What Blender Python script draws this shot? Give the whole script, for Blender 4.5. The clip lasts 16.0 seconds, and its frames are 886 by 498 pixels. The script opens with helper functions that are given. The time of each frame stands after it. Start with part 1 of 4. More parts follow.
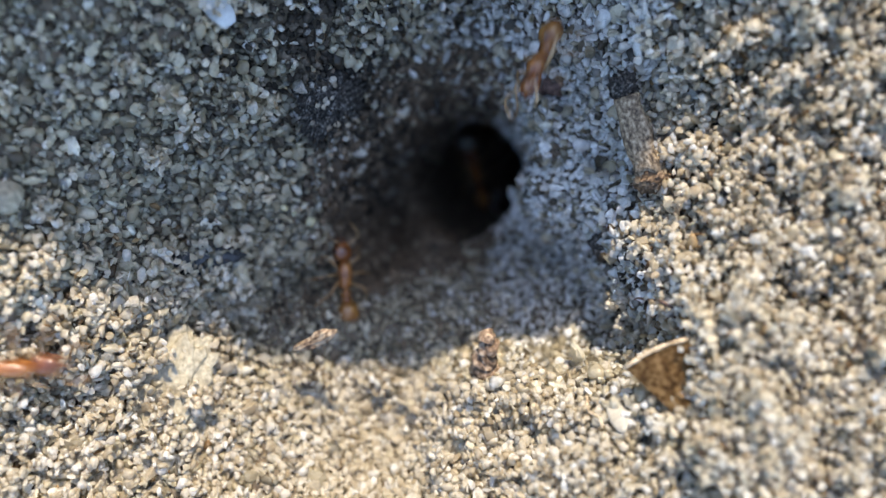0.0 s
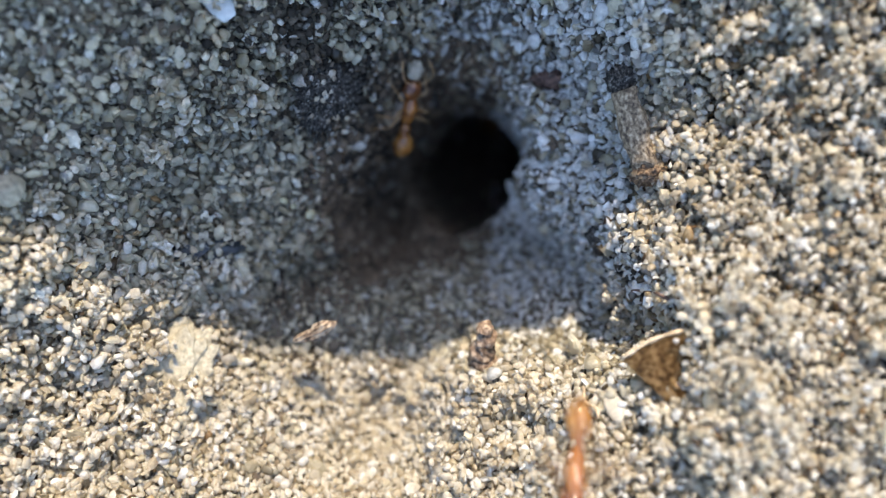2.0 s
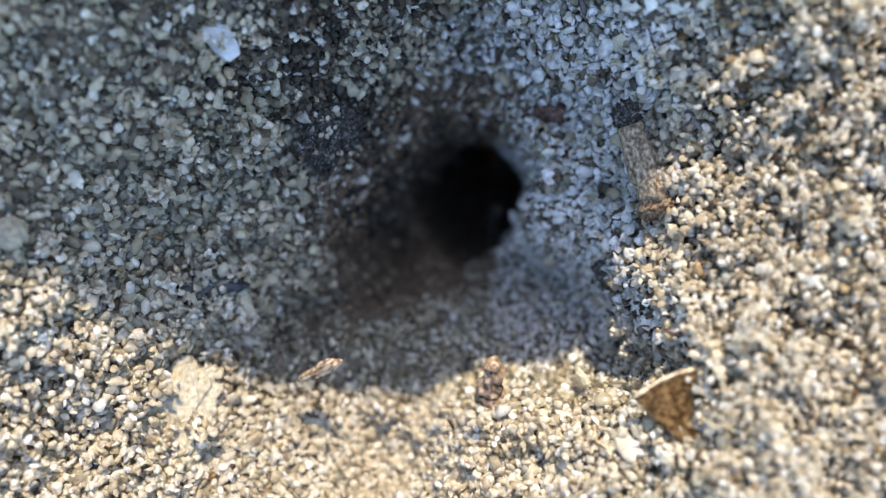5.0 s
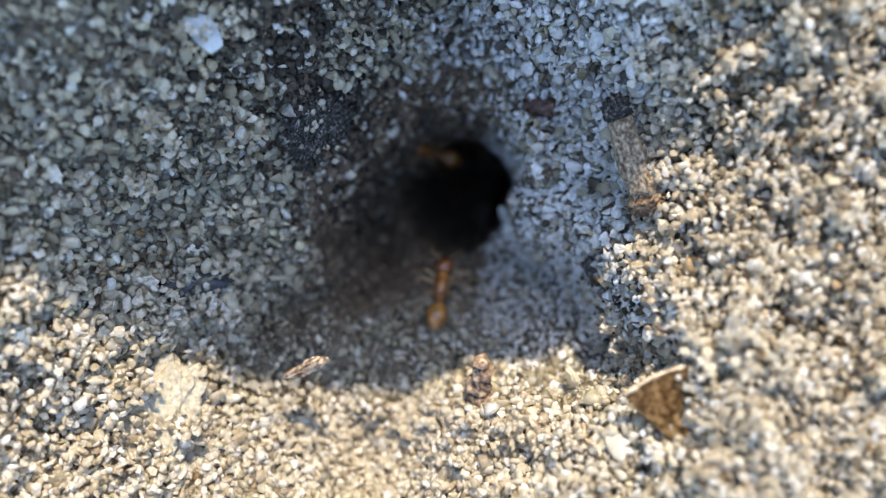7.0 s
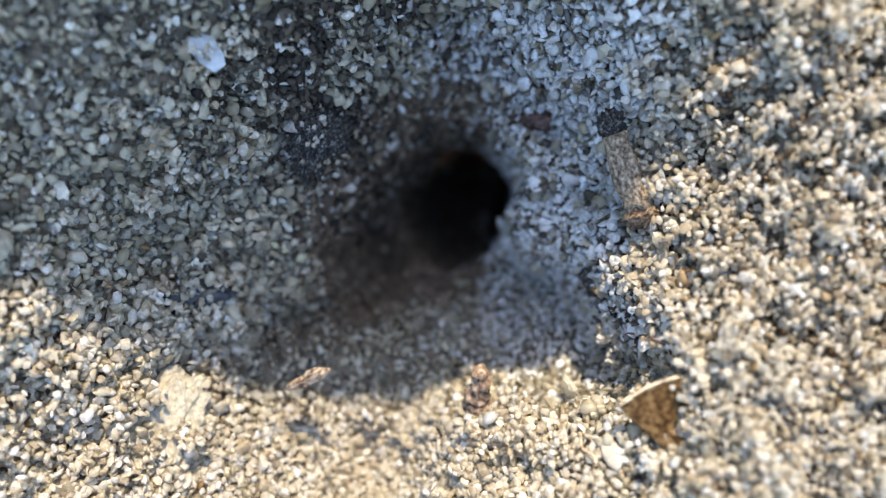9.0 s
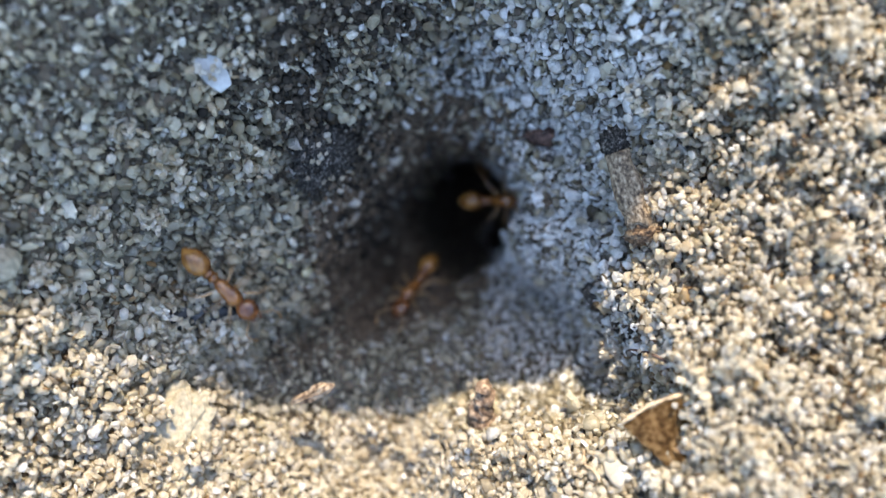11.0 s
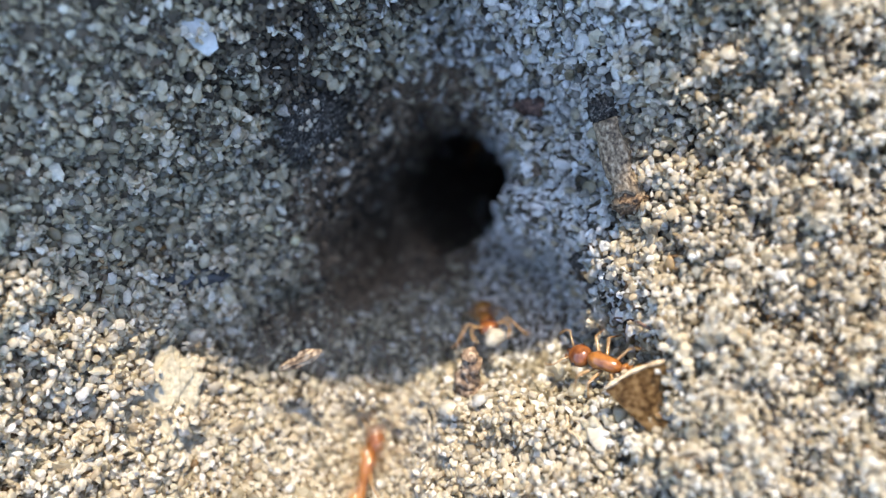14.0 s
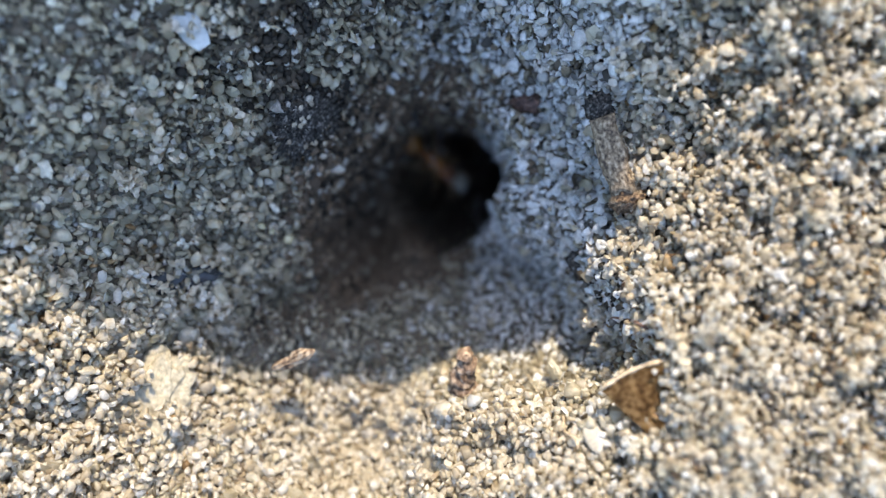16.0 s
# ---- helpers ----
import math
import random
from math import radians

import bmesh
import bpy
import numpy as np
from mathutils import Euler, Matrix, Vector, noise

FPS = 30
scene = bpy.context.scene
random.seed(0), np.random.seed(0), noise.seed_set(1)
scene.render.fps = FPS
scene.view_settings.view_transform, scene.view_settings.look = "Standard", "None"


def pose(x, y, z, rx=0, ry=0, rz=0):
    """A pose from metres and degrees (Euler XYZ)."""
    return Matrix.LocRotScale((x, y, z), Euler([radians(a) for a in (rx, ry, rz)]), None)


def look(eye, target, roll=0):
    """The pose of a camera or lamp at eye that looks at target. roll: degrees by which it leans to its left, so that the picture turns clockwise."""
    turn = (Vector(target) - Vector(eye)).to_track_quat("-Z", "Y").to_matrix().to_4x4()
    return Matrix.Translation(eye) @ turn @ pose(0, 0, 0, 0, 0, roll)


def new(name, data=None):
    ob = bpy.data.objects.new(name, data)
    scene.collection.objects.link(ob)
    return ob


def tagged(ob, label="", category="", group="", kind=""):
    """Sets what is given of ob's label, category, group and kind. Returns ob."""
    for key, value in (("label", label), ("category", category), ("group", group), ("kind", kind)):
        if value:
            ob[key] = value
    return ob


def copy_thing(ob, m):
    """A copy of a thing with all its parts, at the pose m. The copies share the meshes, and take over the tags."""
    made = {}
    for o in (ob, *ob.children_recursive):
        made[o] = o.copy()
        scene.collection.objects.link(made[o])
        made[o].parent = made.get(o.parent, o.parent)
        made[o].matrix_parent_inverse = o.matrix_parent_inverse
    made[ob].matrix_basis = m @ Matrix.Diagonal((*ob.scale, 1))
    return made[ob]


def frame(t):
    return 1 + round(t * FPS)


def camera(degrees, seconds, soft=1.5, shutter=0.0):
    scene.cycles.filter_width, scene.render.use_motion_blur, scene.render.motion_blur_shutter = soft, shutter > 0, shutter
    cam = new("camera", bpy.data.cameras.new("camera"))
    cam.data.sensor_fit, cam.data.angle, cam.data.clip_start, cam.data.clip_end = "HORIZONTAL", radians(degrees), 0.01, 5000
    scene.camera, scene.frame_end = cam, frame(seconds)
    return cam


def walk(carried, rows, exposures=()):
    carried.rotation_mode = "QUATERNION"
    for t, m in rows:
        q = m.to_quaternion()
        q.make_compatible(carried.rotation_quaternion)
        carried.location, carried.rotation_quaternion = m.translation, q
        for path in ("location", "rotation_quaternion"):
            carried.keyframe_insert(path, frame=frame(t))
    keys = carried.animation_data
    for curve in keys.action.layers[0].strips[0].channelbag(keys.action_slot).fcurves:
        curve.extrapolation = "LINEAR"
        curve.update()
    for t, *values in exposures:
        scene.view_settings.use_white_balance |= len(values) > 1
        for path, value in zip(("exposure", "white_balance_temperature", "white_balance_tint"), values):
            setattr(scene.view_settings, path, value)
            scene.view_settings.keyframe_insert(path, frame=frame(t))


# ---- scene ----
MM = 0.001
cam = camera(62, 16.0, soft=1.3, shutter=0.9)
cam.data.dof.use_dof = True
cam.data.dof.focus_distance = 29.2 * MM
cam.data.dof.aperture_fstop = 26.0

# seconds, eye in millimetres, turn as a rotation vector in degrees
PATH = [
    (0, 0.015, 0.003, 30.376, 0.58, 0.16, 0.01),
    (0.5, 0.184, -0.123, 30.457, 0.28, 0.23, 0.09),
    (1, -0.116, 0.168, 30.525, 0.46, -0.02, -0.11),
    (1.5, -0.020, 0.081, 30.518, 0.27, 0.07, -0.08),
    (2, 0.000, 0.000, 30.638, 0.00, 0.01, 0.00),
    (2.5, 0.039, 0.119, 30.528, 0.42, 0.31, -0.09),
    (3, 0.027, 0.167, 30.683, 0.40, 0.22, -0.12),
    (3.5, -0.132, 0.317, 30.548, 0.72, -0.28, -0.13),
    (4, -0.444, 0.886, 30.478, 1.28, -0.02, -0.56),
    (6.3, -0.550, 0.854, 29.734, 0.96, -1.54, -0.49),
    (6.5, -0.532, 0.875, 29.474, 1.05, -1.60, -0.55),
    (7, -0.390, 0.873, 29.943, 0.85, -1.20, -0.54),
    (7.5, -0.301, 1.124, 30.402, 1.33, -1.22, -0.70),
    (8, -0.513, 1.232, 30.588, 0.67, -2.00, -0.72),
    (8.5, -0.397, 1.117, 30.477, 1.15, -1.54, -0.71),
    (8.7, -0.337, 1.166, 30.499, 1.10, -1.21, -0.80),
    (10.8, -0.089, 1.657, 30.574, 1.17, -0.73, -0.65),
    (11, -0.249, 1.855, 30.754, 1.21, -0.73, -0.85),
    (11.5, -0.333, 2.024, 30.719, 1.57, -0.52, -1.02),
    (12, -0.291, 1.986, 30.589, 1.71, -0.77, -0.97),
    (12.5, -0.441, 2.308, 30.768, 2.12, -0.72, -1.24),
    (13, -0.180, 1.786, 30.539, 1.34, -0.83, -0.87),
    (13.5, 0.118, 1.306, 30.719, 0.20, -0.78, -0.48),
    (14, 0.341, 1.147, 30.810, 0.02, -0.57, -0.37),
    (14.5, 0.273, 1.219, 30.617, 0.28, -0.77, -0.39),
    (15, 0.193, 1.285, 30.543, 0.23, -0.89, -0.45),
    (15.5, 0.509, 0.986, 30.368, -0.09, -0.86, -0.12),
    (16, 0.383, 1.108, 30.451, -0.02, -0.89, -0.27),
]


def turned(x, y, z, a, b, c):
    """A pose from millimetres and a rotation vector in degrees."""
    v = Vector((radians(a), radians(b), radians(c)))
    turn = Matrix.Rotation(v.length, 4, v.normalized()) if v.length > 1e-9 else Matrix.Identity(4)
    return Matrix.Translation((x * MM, y * MM, z * MM)) @ turn


walk(cam, [(t, turned(*row)) for t, *row in PATH], exposures=[(0, 1.99, 6390, 10), (0.5, 2.07, 6390, 10), (2, 2.09, 6390, 10), (4, 2.14, 6430, 10), (6.5, 2.19, 6430, 10), (8.5, 2.19, 6430, 10),
     (11, 2.28, 6590, 10), (12.5, 2.42, 6780, 10), (13.5, 2.27, 6480, 10), (14, 2.22, 6430, 10), (16, 2.17, 6390, 10)])

# ---- sky and sun ----
SUN = Vector((0.15, 1.0, 0.95)).normalized()
world = bpy.data.worlds.new("sky")
scene.world = world
world.use_nodes = True
wn = world.node_tree.nodes
sky = wn.new("ShaderNodeTexSky")
sky.sky_type, sky.sun_disc = "NISHITA", False
sky.sun_elevation = math.asin(SUN.z)
sky.sun_rotation = math.atan2(SUN.x, SUN.y)
wn["Background"].inputs["Strength"].default_value = 0.15
world.node_tree.links.new(sky.outputs[0], wn["Background"].inputs[0])
sun = new("sun", bpy.data.lights.new("sun", "SUN"))
sun.data.energy, sun.data.angle, sun.data.color = 1.95, radians(1.0), (1.0, 0.85, 0.62)
sun.matrix_world = look(SUN, (0, 0, 0))


# ---- materials ----
def material(name):
    m = bpy.data.materials.new(name)
    m.use_nodes = True
    return m, m.node_tree.nodes, m.node_tree.links, m.node_tree.nodes["Principled BSDF"]


def node(nodes, kind, **values):
    n = nodes.new(kind)
    for key, value in values.items():
        n.inputs[key.replace("_", " ")].default_value = value
    return n


def ramp(nodes, stops, constant=False):
    n = nodes.new("ShaderNodeValToRGB")
    n.color_ramp.interpolation = "CONSTANT" if constant else "LINEAR"
    e = n.color_ramp.elements
    while len(e) < len(stops):
        e.new(0.5)
    for k, (at, colour) in enumerate(stops):
        e[k].position, e[k].color = at, (*colour, 1)
    return n


def mineral(name, stops, rough=0.45, per_island=True, grain=9000.0, glow=0.25, sheen=0.5, glass=0.0, cloudy=0.75, dirty=0.5):
    """Quartz sand and the like: a tone per grain, cloudy inside, a little light passing through."""
    m, nodes, links, bsdf = material(name)
    tone = ramp(nodes, stops)
    if per_island:
        source = nodes.new("ShaderNodeNewGeometry").outputs["Random Per Island"]
    else:
        source = nodes.new("ShaderNodeObjectInfo").outputs["Random"]
    links.new(source, tone.inputs[0])
    where = nodes.new("ShaderNodeTexCoord").outputs["Object"]
    cloud = node(nodes, "ShaderNodeTexNoise", Scale=grain, Detail=4.0)
    wear = node(nodes, "ShaderNodeTexNoise", Scale=grain / 9, Detail=2.0)
    links.new(where, cloud.inputs["Vector"])
    links.new(where, wear.inputs["Vector"])
    mixed = nodes.new("ShaderNodeMixRGB")
    mixed.blend_type = "MULTIPLY"
    mixed.inputs[0].default_value = cloudy
    shade = ramp(nodes, [(0.3, (0.45, 0.44, 0.42)), (0.65, (1.0, 1.0, 1.0))])
    links.new(cloud.outputs[0], shade.inputs[0])
    links.new(tone.outputs[0], mixed.inputs[1])
    links.new(shade.outputs[0], mixed.inputs[2])
    dirt = nodes.new("ShaderNodeMixRGB")
    dirt.blend_type = "MULTIPLY"
    dirt.inputs[0].default_value = dirty
    stain = ramp(nodes, [(0.35, (0.62, 0.55, 0.46)), (0.6, (1.0, 1.0, 1.0))])
    links.new(wear.outputs[0], stain.inputs[0])
    links.new(mixed.outputs[0], dirt.inputs[1])
    links.new(stain.outputs[0], dirt.inputs[2])
    links.new(dirt.outputs[0], bsdf.inputs["Base Color"])
    bsdf.inputs["Roughness"].default_value = rough
    bsdf.inputs["Specular IOR Level"].default_value = sheen
    if glass:
        pick = nodes.new("ShaderNodeTexWhiteNoise")
        pick.noise_dimensions = "1D"
        links.new(source, pick.inputs["W"])
        share = ramp(nodes, [(0.0, (glass, glass, glass)), (0.55, (0, 0, 0))])
        links.new(pick.outputs["Value"], share.inputs[0])
        links.new(share.outputs[0], bsdf.inputs["Transmission Weight"])
    bump = node(nodes, "ShaderNodeBump", Strength=0.5, Distance=0.00004)
    links.new(cloud.outputs[0], bump.inputs["Height"])
    links.new(bump.outputs[0], bsdf.inputs["Normal"])
    if glow:
        thin = nodes.new("ShaderNodeBsdfTranslucent")
        links.new(dirt.outputs[0], thin.inputs[0])
        both = nodes.new("ShaderNodeMixShader")
        both.inputs[0].default_value = glow
        links.new(bsdf.outputs[0], both.inputs[1])
        links.new(thin.outputs[0], both.inputs[2])
        links.new(both.outputs[0], nodes["Material Output"].inputs["Surface"])
    return m


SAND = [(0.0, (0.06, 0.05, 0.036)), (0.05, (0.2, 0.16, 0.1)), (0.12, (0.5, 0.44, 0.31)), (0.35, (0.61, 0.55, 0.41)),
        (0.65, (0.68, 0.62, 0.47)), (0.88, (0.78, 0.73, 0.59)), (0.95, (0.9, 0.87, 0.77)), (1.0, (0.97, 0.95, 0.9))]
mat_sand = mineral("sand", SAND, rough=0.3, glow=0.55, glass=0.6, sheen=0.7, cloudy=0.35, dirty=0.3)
# the common sand toned down, painting shade into the gaps between grains
mat_gap_shade = mineral("fine_sand", [(at, tuple(0.42 * v for v in colour)) for at, colour in SAND], rough=0.4, glow=0.3, glass=0.3)
mat_grain = mineral("loose_grain", [(0.0, (0.3, 0.26, 0.2)), (0.4, (0.55, 0.49, 0.37)), (1.0, (0.75, 0.71, 0.62))], per_island=False)
mat_fresh = mineral("fresh_sand", [(0.0, (0.12, 0.11, 0.1)), (0.1, (0.4, 0.38, 0.34)), (0.25, (0.76, 0.74, 0.69)), (0.6, (0.9, 0.89, 0.86)), (1.0, (0.97, 0.97, 0.96))],
                    rough=0.2, glow=0.5, glass=0.45, sheen=0.8, cloudy=0.35, dirty=0.1)
# cream tone made paler to carry the sunlight on the rim
mat_sunlit_cream = mineral("cream_sand", [(0.0, (0.58, 0.49, 0.35)), (0.25, (0.75, 0.68, 0.54)), (0.75, (0.87, 0.82, 0.72)), (1.0, (0.94, 0.93, 0.9))],
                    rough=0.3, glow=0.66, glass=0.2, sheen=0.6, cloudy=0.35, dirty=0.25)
# brown tone that paints warm shade between the bank's grains
mat_gap_brown = mineral("brown_grit", [(0.0, (0.06, 0.034, 0.015)), (0.5, (0.22, 0.135, 0.06)), (0.8, (0.4, 0.26, 0.12)), (1.0, (0.58, 0.43, 0.24))], rough=0.3, glow=0.35, glass=0.3)
# soil tone, which also paints the shade on the eastern bank
mat_soil_shade = mineral("soil", [(0.0, (0.02, 0.017, 0.014)), (0.6, (0.06, 0.05, 0.038)), (0.82, (0.15, 0.12, 0.09)), (1.0, (0.6, 0.58, 0.53))], rough=0.85, glow=0, sheen=0.2)
# brown earth, darkened and warmed for the hollow's shade and bounced light
mat_shaded_earth = mineral("brown_earth", [(0.0, (0.05, 0.034, 0.021)), (0.6, (0.145, 0.102, 0.064)), (0.93, (0.25, 0.182, 0.12)), (1.0, (0.44, 0.36, 0.26))], rough=0.8, glow=0)
# bed colour kept dark so that gaps between grains look shaded
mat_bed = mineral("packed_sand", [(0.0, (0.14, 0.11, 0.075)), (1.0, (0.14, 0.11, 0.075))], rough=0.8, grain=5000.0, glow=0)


# ---- the ground: a crater in sand round a burrow, in millimetres ----
def lattice(i, j, seed):
    v = np.sin(i * 127.1 + j * 311.7 + seed * 74.7) * 43758.5453
    return v - np.floor(v)


def bumps(x, y, size, seed):
    """Smooth value noise between -1 and 1, of that size in millimetres."""
    x, y = x / size, y / size
    i, j = np.floor(x), np.floor(y)
    u, v = x - i, y - j
    u, v = u * u * (3 - 2 * u), v * v * (3 - 2 * v)
    a = lattice(i, j, seed) * (1 - u) + lattice(i + 1, j, seed) * u
    b = lattice(i, j + 1, seed) * (1 - u) + lattice(i + 1, j + 1, seed) * u
    return 2 * (a * (1 - v) + b * v) - 1


def ease(a, b, v):
    k = np.clip((v - a) / (b - a), 0, 1)
    return k * k * (3 - 2 * k)


PIT = [(-3.2, 6.1), (-1.1, 6.9), (2.0, 6.7), (3.5, 5.0), (3.7, 2.8), (5.2, 1.7), (6.7, 0.6), (8.0, -1.5), (9.0, -3.3), (7.2, -4.8), (2.6, -4.9), (0.4, -5.1),
       (-1.1, -6.4), (-3.7, -5.6), (-6.8, -5.4), (-11.7, -4.1), (-12.5, -3.1), (-8.6, -1.3), (-5.8, 0.5), (-4.7, 3.4)]
HOLE = (0.9, 4.65, 3.55, 4.15)


def inside(x, y, outline):
    """Millimetres inside the outline, negative outside it."""
    best, odd = np.full(x.shape, 1e9), np.zeros(x.shape, bool)
    for (ax, ay), (bx, by) in zip(outline, outline[1:] + outline[:1]):
        k = np.clip(((x - ax) * (bx - ax) + (y - ay) * (by - ay)) / ((bx - ax) ** 2 + (by - ay) ** 2), 0, 1)
        best = np.minimum(best, np.hypot(x - ax - k * (bx - ax), y - ay - k * (by - ay)))
        odd ^= ((ay > y) != (by > y)) & (x < (bx - ax) * (y - ay) / (by - ay + 1e-12) + ax)
    return np.where(odd, best, -best)


def hole_reach(x, y):
    """1 on the burrow's rim, smaller inside it."""
    dx, dy = (x - HOLE[0]) / HOLE[2], (y - HOLE[1]) / HOLE[3]
    turn = np.arctan2(dy, dx)
    return np.hypot(dx, dy) / (1 + 0.03 * np.sin(3 * turn + 0.6) + 0.02 * np.sin(7 * turn))


def ground_height(x, y):
    x, y = np.asarray(x, float), np.asarray(y, float)
    bowl = -3.4 + 0.32 * x - 0.02 * y + 0.0435 * x * x + 0.052 * y * y - 0.033 * x * y
    far = ease(16, 34, np.hypot(x * 0.9, y))
    bowl = np.where(bowl > 0, 7.5 * np.tanh(bowl / 7.5), bowl) * (1 - far) + 6.5 * far
    # the steep bank on the east side
    xr = x - 0.12 * (y - 1) + 0.5 * bumps(x, y, 2.3, 8)
    along = ease(-6.5, -2.5, y) * (1 - ease(6.5, 9.5, y))
    bank = (1.8 - 2.8 * ease(-2.2, 1.5, y)) * ease(6.6, 8.0, xr) * (1 - ease(10, 13, x)) - 1.6 * ease(3.2, 5.5, x) * (1 - ease(6.4, 7.8, xr))
    bowl = bowl + bank * along
    bowl = bowl + 1.4 * np.exp(-((x + 14) / 3.5) ** 2 - ((y + 2) / 3) ** 2)
    bowl = bowl - 3.9 * np.exp(-((x + 2.7) / 2.8) ** 2 - ((y + 8.6) / 3.2) ** 2)
    # a gully runs down to the burrow from the north; sand is piled against the leaf scrap
    bowl = bowl - 4.7 * np.exp(-((x - 1.2) / 3.7) ** 2) * ease(5.2, 8.4, y) * (1 - ease(14, 20, y))
    bowl = bowl + 0.9 * np.exp(-((x - 9.4) / 1.6) ** 2 - ((y + 4.6) / 1.8) ** 2)
    bowl = bowl + 1.5 * np.exp(-((x + 10) / 2.4) ** 2 - ((y + 6.6) / 2.0) ** 2)
    bowl = np.where(bowl > 3.5, 3.5 + 0.55 * (bowl - 3.5), bowl)
    rough = 0.5 * bumps(x, y, 3.1, 1) + 0.5 * bumps(x, y, 1.45, 2) + 0.5 * bumps(x, y, 0.78, 3)
    crag = 0.8 * ease(8.5, 11, -x) * ease(-1, 1, -y) + ease(7.0, 9.0, x) * (1 - ease(18, 24, x)) + 0.6 * ease(5.5, 7.5, -y) * ease(-2, 2, x) * (1 - ease(14, 18, -y))
    rough = rough + np.clip(crag, 0, 1) * (0.75 * bumps(x, y, 1.25, 31) + 0.35 * bumps(x, y, 0.6, 32))
    rough = rough * (1 - 0.55 * ease(5.5, 7.0, -y) * (1 - ease(-0.5, 1.0, x)) * ease(-8.5, -6.5, x))
    edge = inside(x + 0.4 * bumps(x, y, 1.7, 5), y + 0.4 * bumps(x, y, 1.7, 6), PIT)
    depth = ease(-0.7, 1.2, edge)
    floor = -4.7 - 3.2 * ease(-3.8, 1.0, y) + 0.3 * np.maximum(0, -x - 4) + 0.5 * np.clip(x - 3.5, 0, 4)
    z = bowl * (1 - depth) + np.minimum(floor, bowl - 0.6) * depth + rough * (1 - 0.6 * depth)
    z = z - 5.0 * np.exp(-((x + 3.1) / 1.6) ** 2 - ((y - 2.0) / 2.8) ** 2)
    z = z - 3.4 * np.exp(-((x + 1.7) / 1.7) ** 2 - ((y - 6.4) / 1.8) ** 2)
    reach = hole_reach(x, y)
    z = z - 1.3 * (1 - ease(0.8, 1.9, reach)) * (1 - ease(2.5, 4.5, x))
    return z - 34 * (1 - ease(0.76, 1.0, reach)) ** 1.5


def lean(x, y, z):
    """The burrow leans as it goes down."""
    inner = 1 - ease(0.82, 1.05, hole_reach(x, y))
    east, north = np.clip(-4.0 - z, 0, None) * inner, np.clip(-9.0 - z, 0, None) * inner
    return x + 0.1 * east + 0.003 * east ** 2, y + 0.016 * north ** 2, z


def stretched(low, high, step, reach):
    """Even steps between low and high, then ever wider ones as far as reach."""
    inner = list(np.arange(low, high + step / 2, step))
    out, d = [], step
    while (out[-1] if out else 0) < reach:
        d *= 1.35
        out.append((out[-1] if out else 0) + d)
    return np.array([low - v for v in reversed(out)] + inner + [high + v for v in out])


def sheet(name, gx, gy, mat):
    X, Y = np.meshgrid(gx, gy)
    x, y, z = lean(X, Y, ground_height(X, Y))
    mesh = bpy.data.meshes.new(name)
    n, m = len(gx), len(gy)
    k = np.arange(n * m).reshape(m, n)
    quads = np.stack([k[:-1, :-1], k[:-1, 1:], k[1:, 1:], k[1:, :-1]], -1).reshape(-1, 4)
    build(mesh, np.stack([x, y, z], -1).reshape(-1, 3) * MM, quads, True)
    mesh.materials.append(mat)
    return new(name, mesh)


def build(mesh, verts, faces, smooth):
    """Fills a mesh from arrays of places and of faces that all have as many corners."""
    count, corners = faces.shape
    mesh.vertices.add(len(verts))
    mesh.vertices.foreach_set("co", np.ascontiguousarray(verts, np.float32).ravel())
    mesh.loops.add(count * corners)
    mesh.loops.foreach_set("vertex_index", np.ascontiguousarray(faces, np.int32).ravel())
    mesh.polygons.add(count)
    mesh.polygons.foreach_set("loop_start", np.arange(count, dtype=np.int32) * corners)
    flags = np.broadcast_to(smooth, (count,))
    mesh.polygons.foreach_set("use_smooth", np.ascontiguousarray(flags, bool))
    mesh.update(calc_edges=True)


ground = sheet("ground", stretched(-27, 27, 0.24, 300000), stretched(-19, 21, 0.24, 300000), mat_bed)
tagged(ground, "pale quartz sand sloping into an ant burrow", "sand ground", kind="structure")

# ---- grains ----
def lattice_ball():
    """A ball of 26 corners and 24 four-sided faces."""
    index, verts, faces = {}, [], []
    for p in [(a, b, c) for a in (-1, 0, 1) for b in (-1, 0, 1) for c in (-1, 0, 1) if (a, b, c) != (0, 0, 0)]:
        index[p] = len(verts)
        verts.append(np.array(p) / np.linalg.norm(p))
    for axis in range(3):
        for side in (-1, 1):
            for u in (-1, 0):
                for v in (-1, 0):
                    ring = [(u, v), (u + 1, v), (u + 1, v + 1), (u, v + 1)]
                    ring = ring if side > 0 else ring[::-1]
                    corners = []
                    for a, b in ring:
                        p = [0, 0, 0]
                        p[axis], p[(axis + 1) % 3], p[(axis + 2) % 3] = side, a, b
                        corners.append(index[tuple(p)])
                    faces.append(corners)
    return np.array(verts), np.array(faces)


BALL, BALL_FACES = lattice_ball()
rng = np.random.default_rng(7)


def grain_shape():
    """An angular grain about 1 across: a ball cut by planes and knocked about."""
    v = BALL * (1 + 0.12 * rng.standard_normal((26, 1))) + 0.05 * rng.standard_normal((26, 3))
    for _ in range(5):
        n = rng.standard_normal(3)
        n /= np.linalg.norm(n)
        over = np.maximum(0, v @ n - rng.uniform(0.5, 0.85))
        v = v - over[:, None] * n
    return v * np.array([1.0, rng.uniform(0.7, 1.0), rng.uniform(0.3, 0.65)]) * 0.66


SHAPES = np.array([grain_shape() for _ in range(40)])


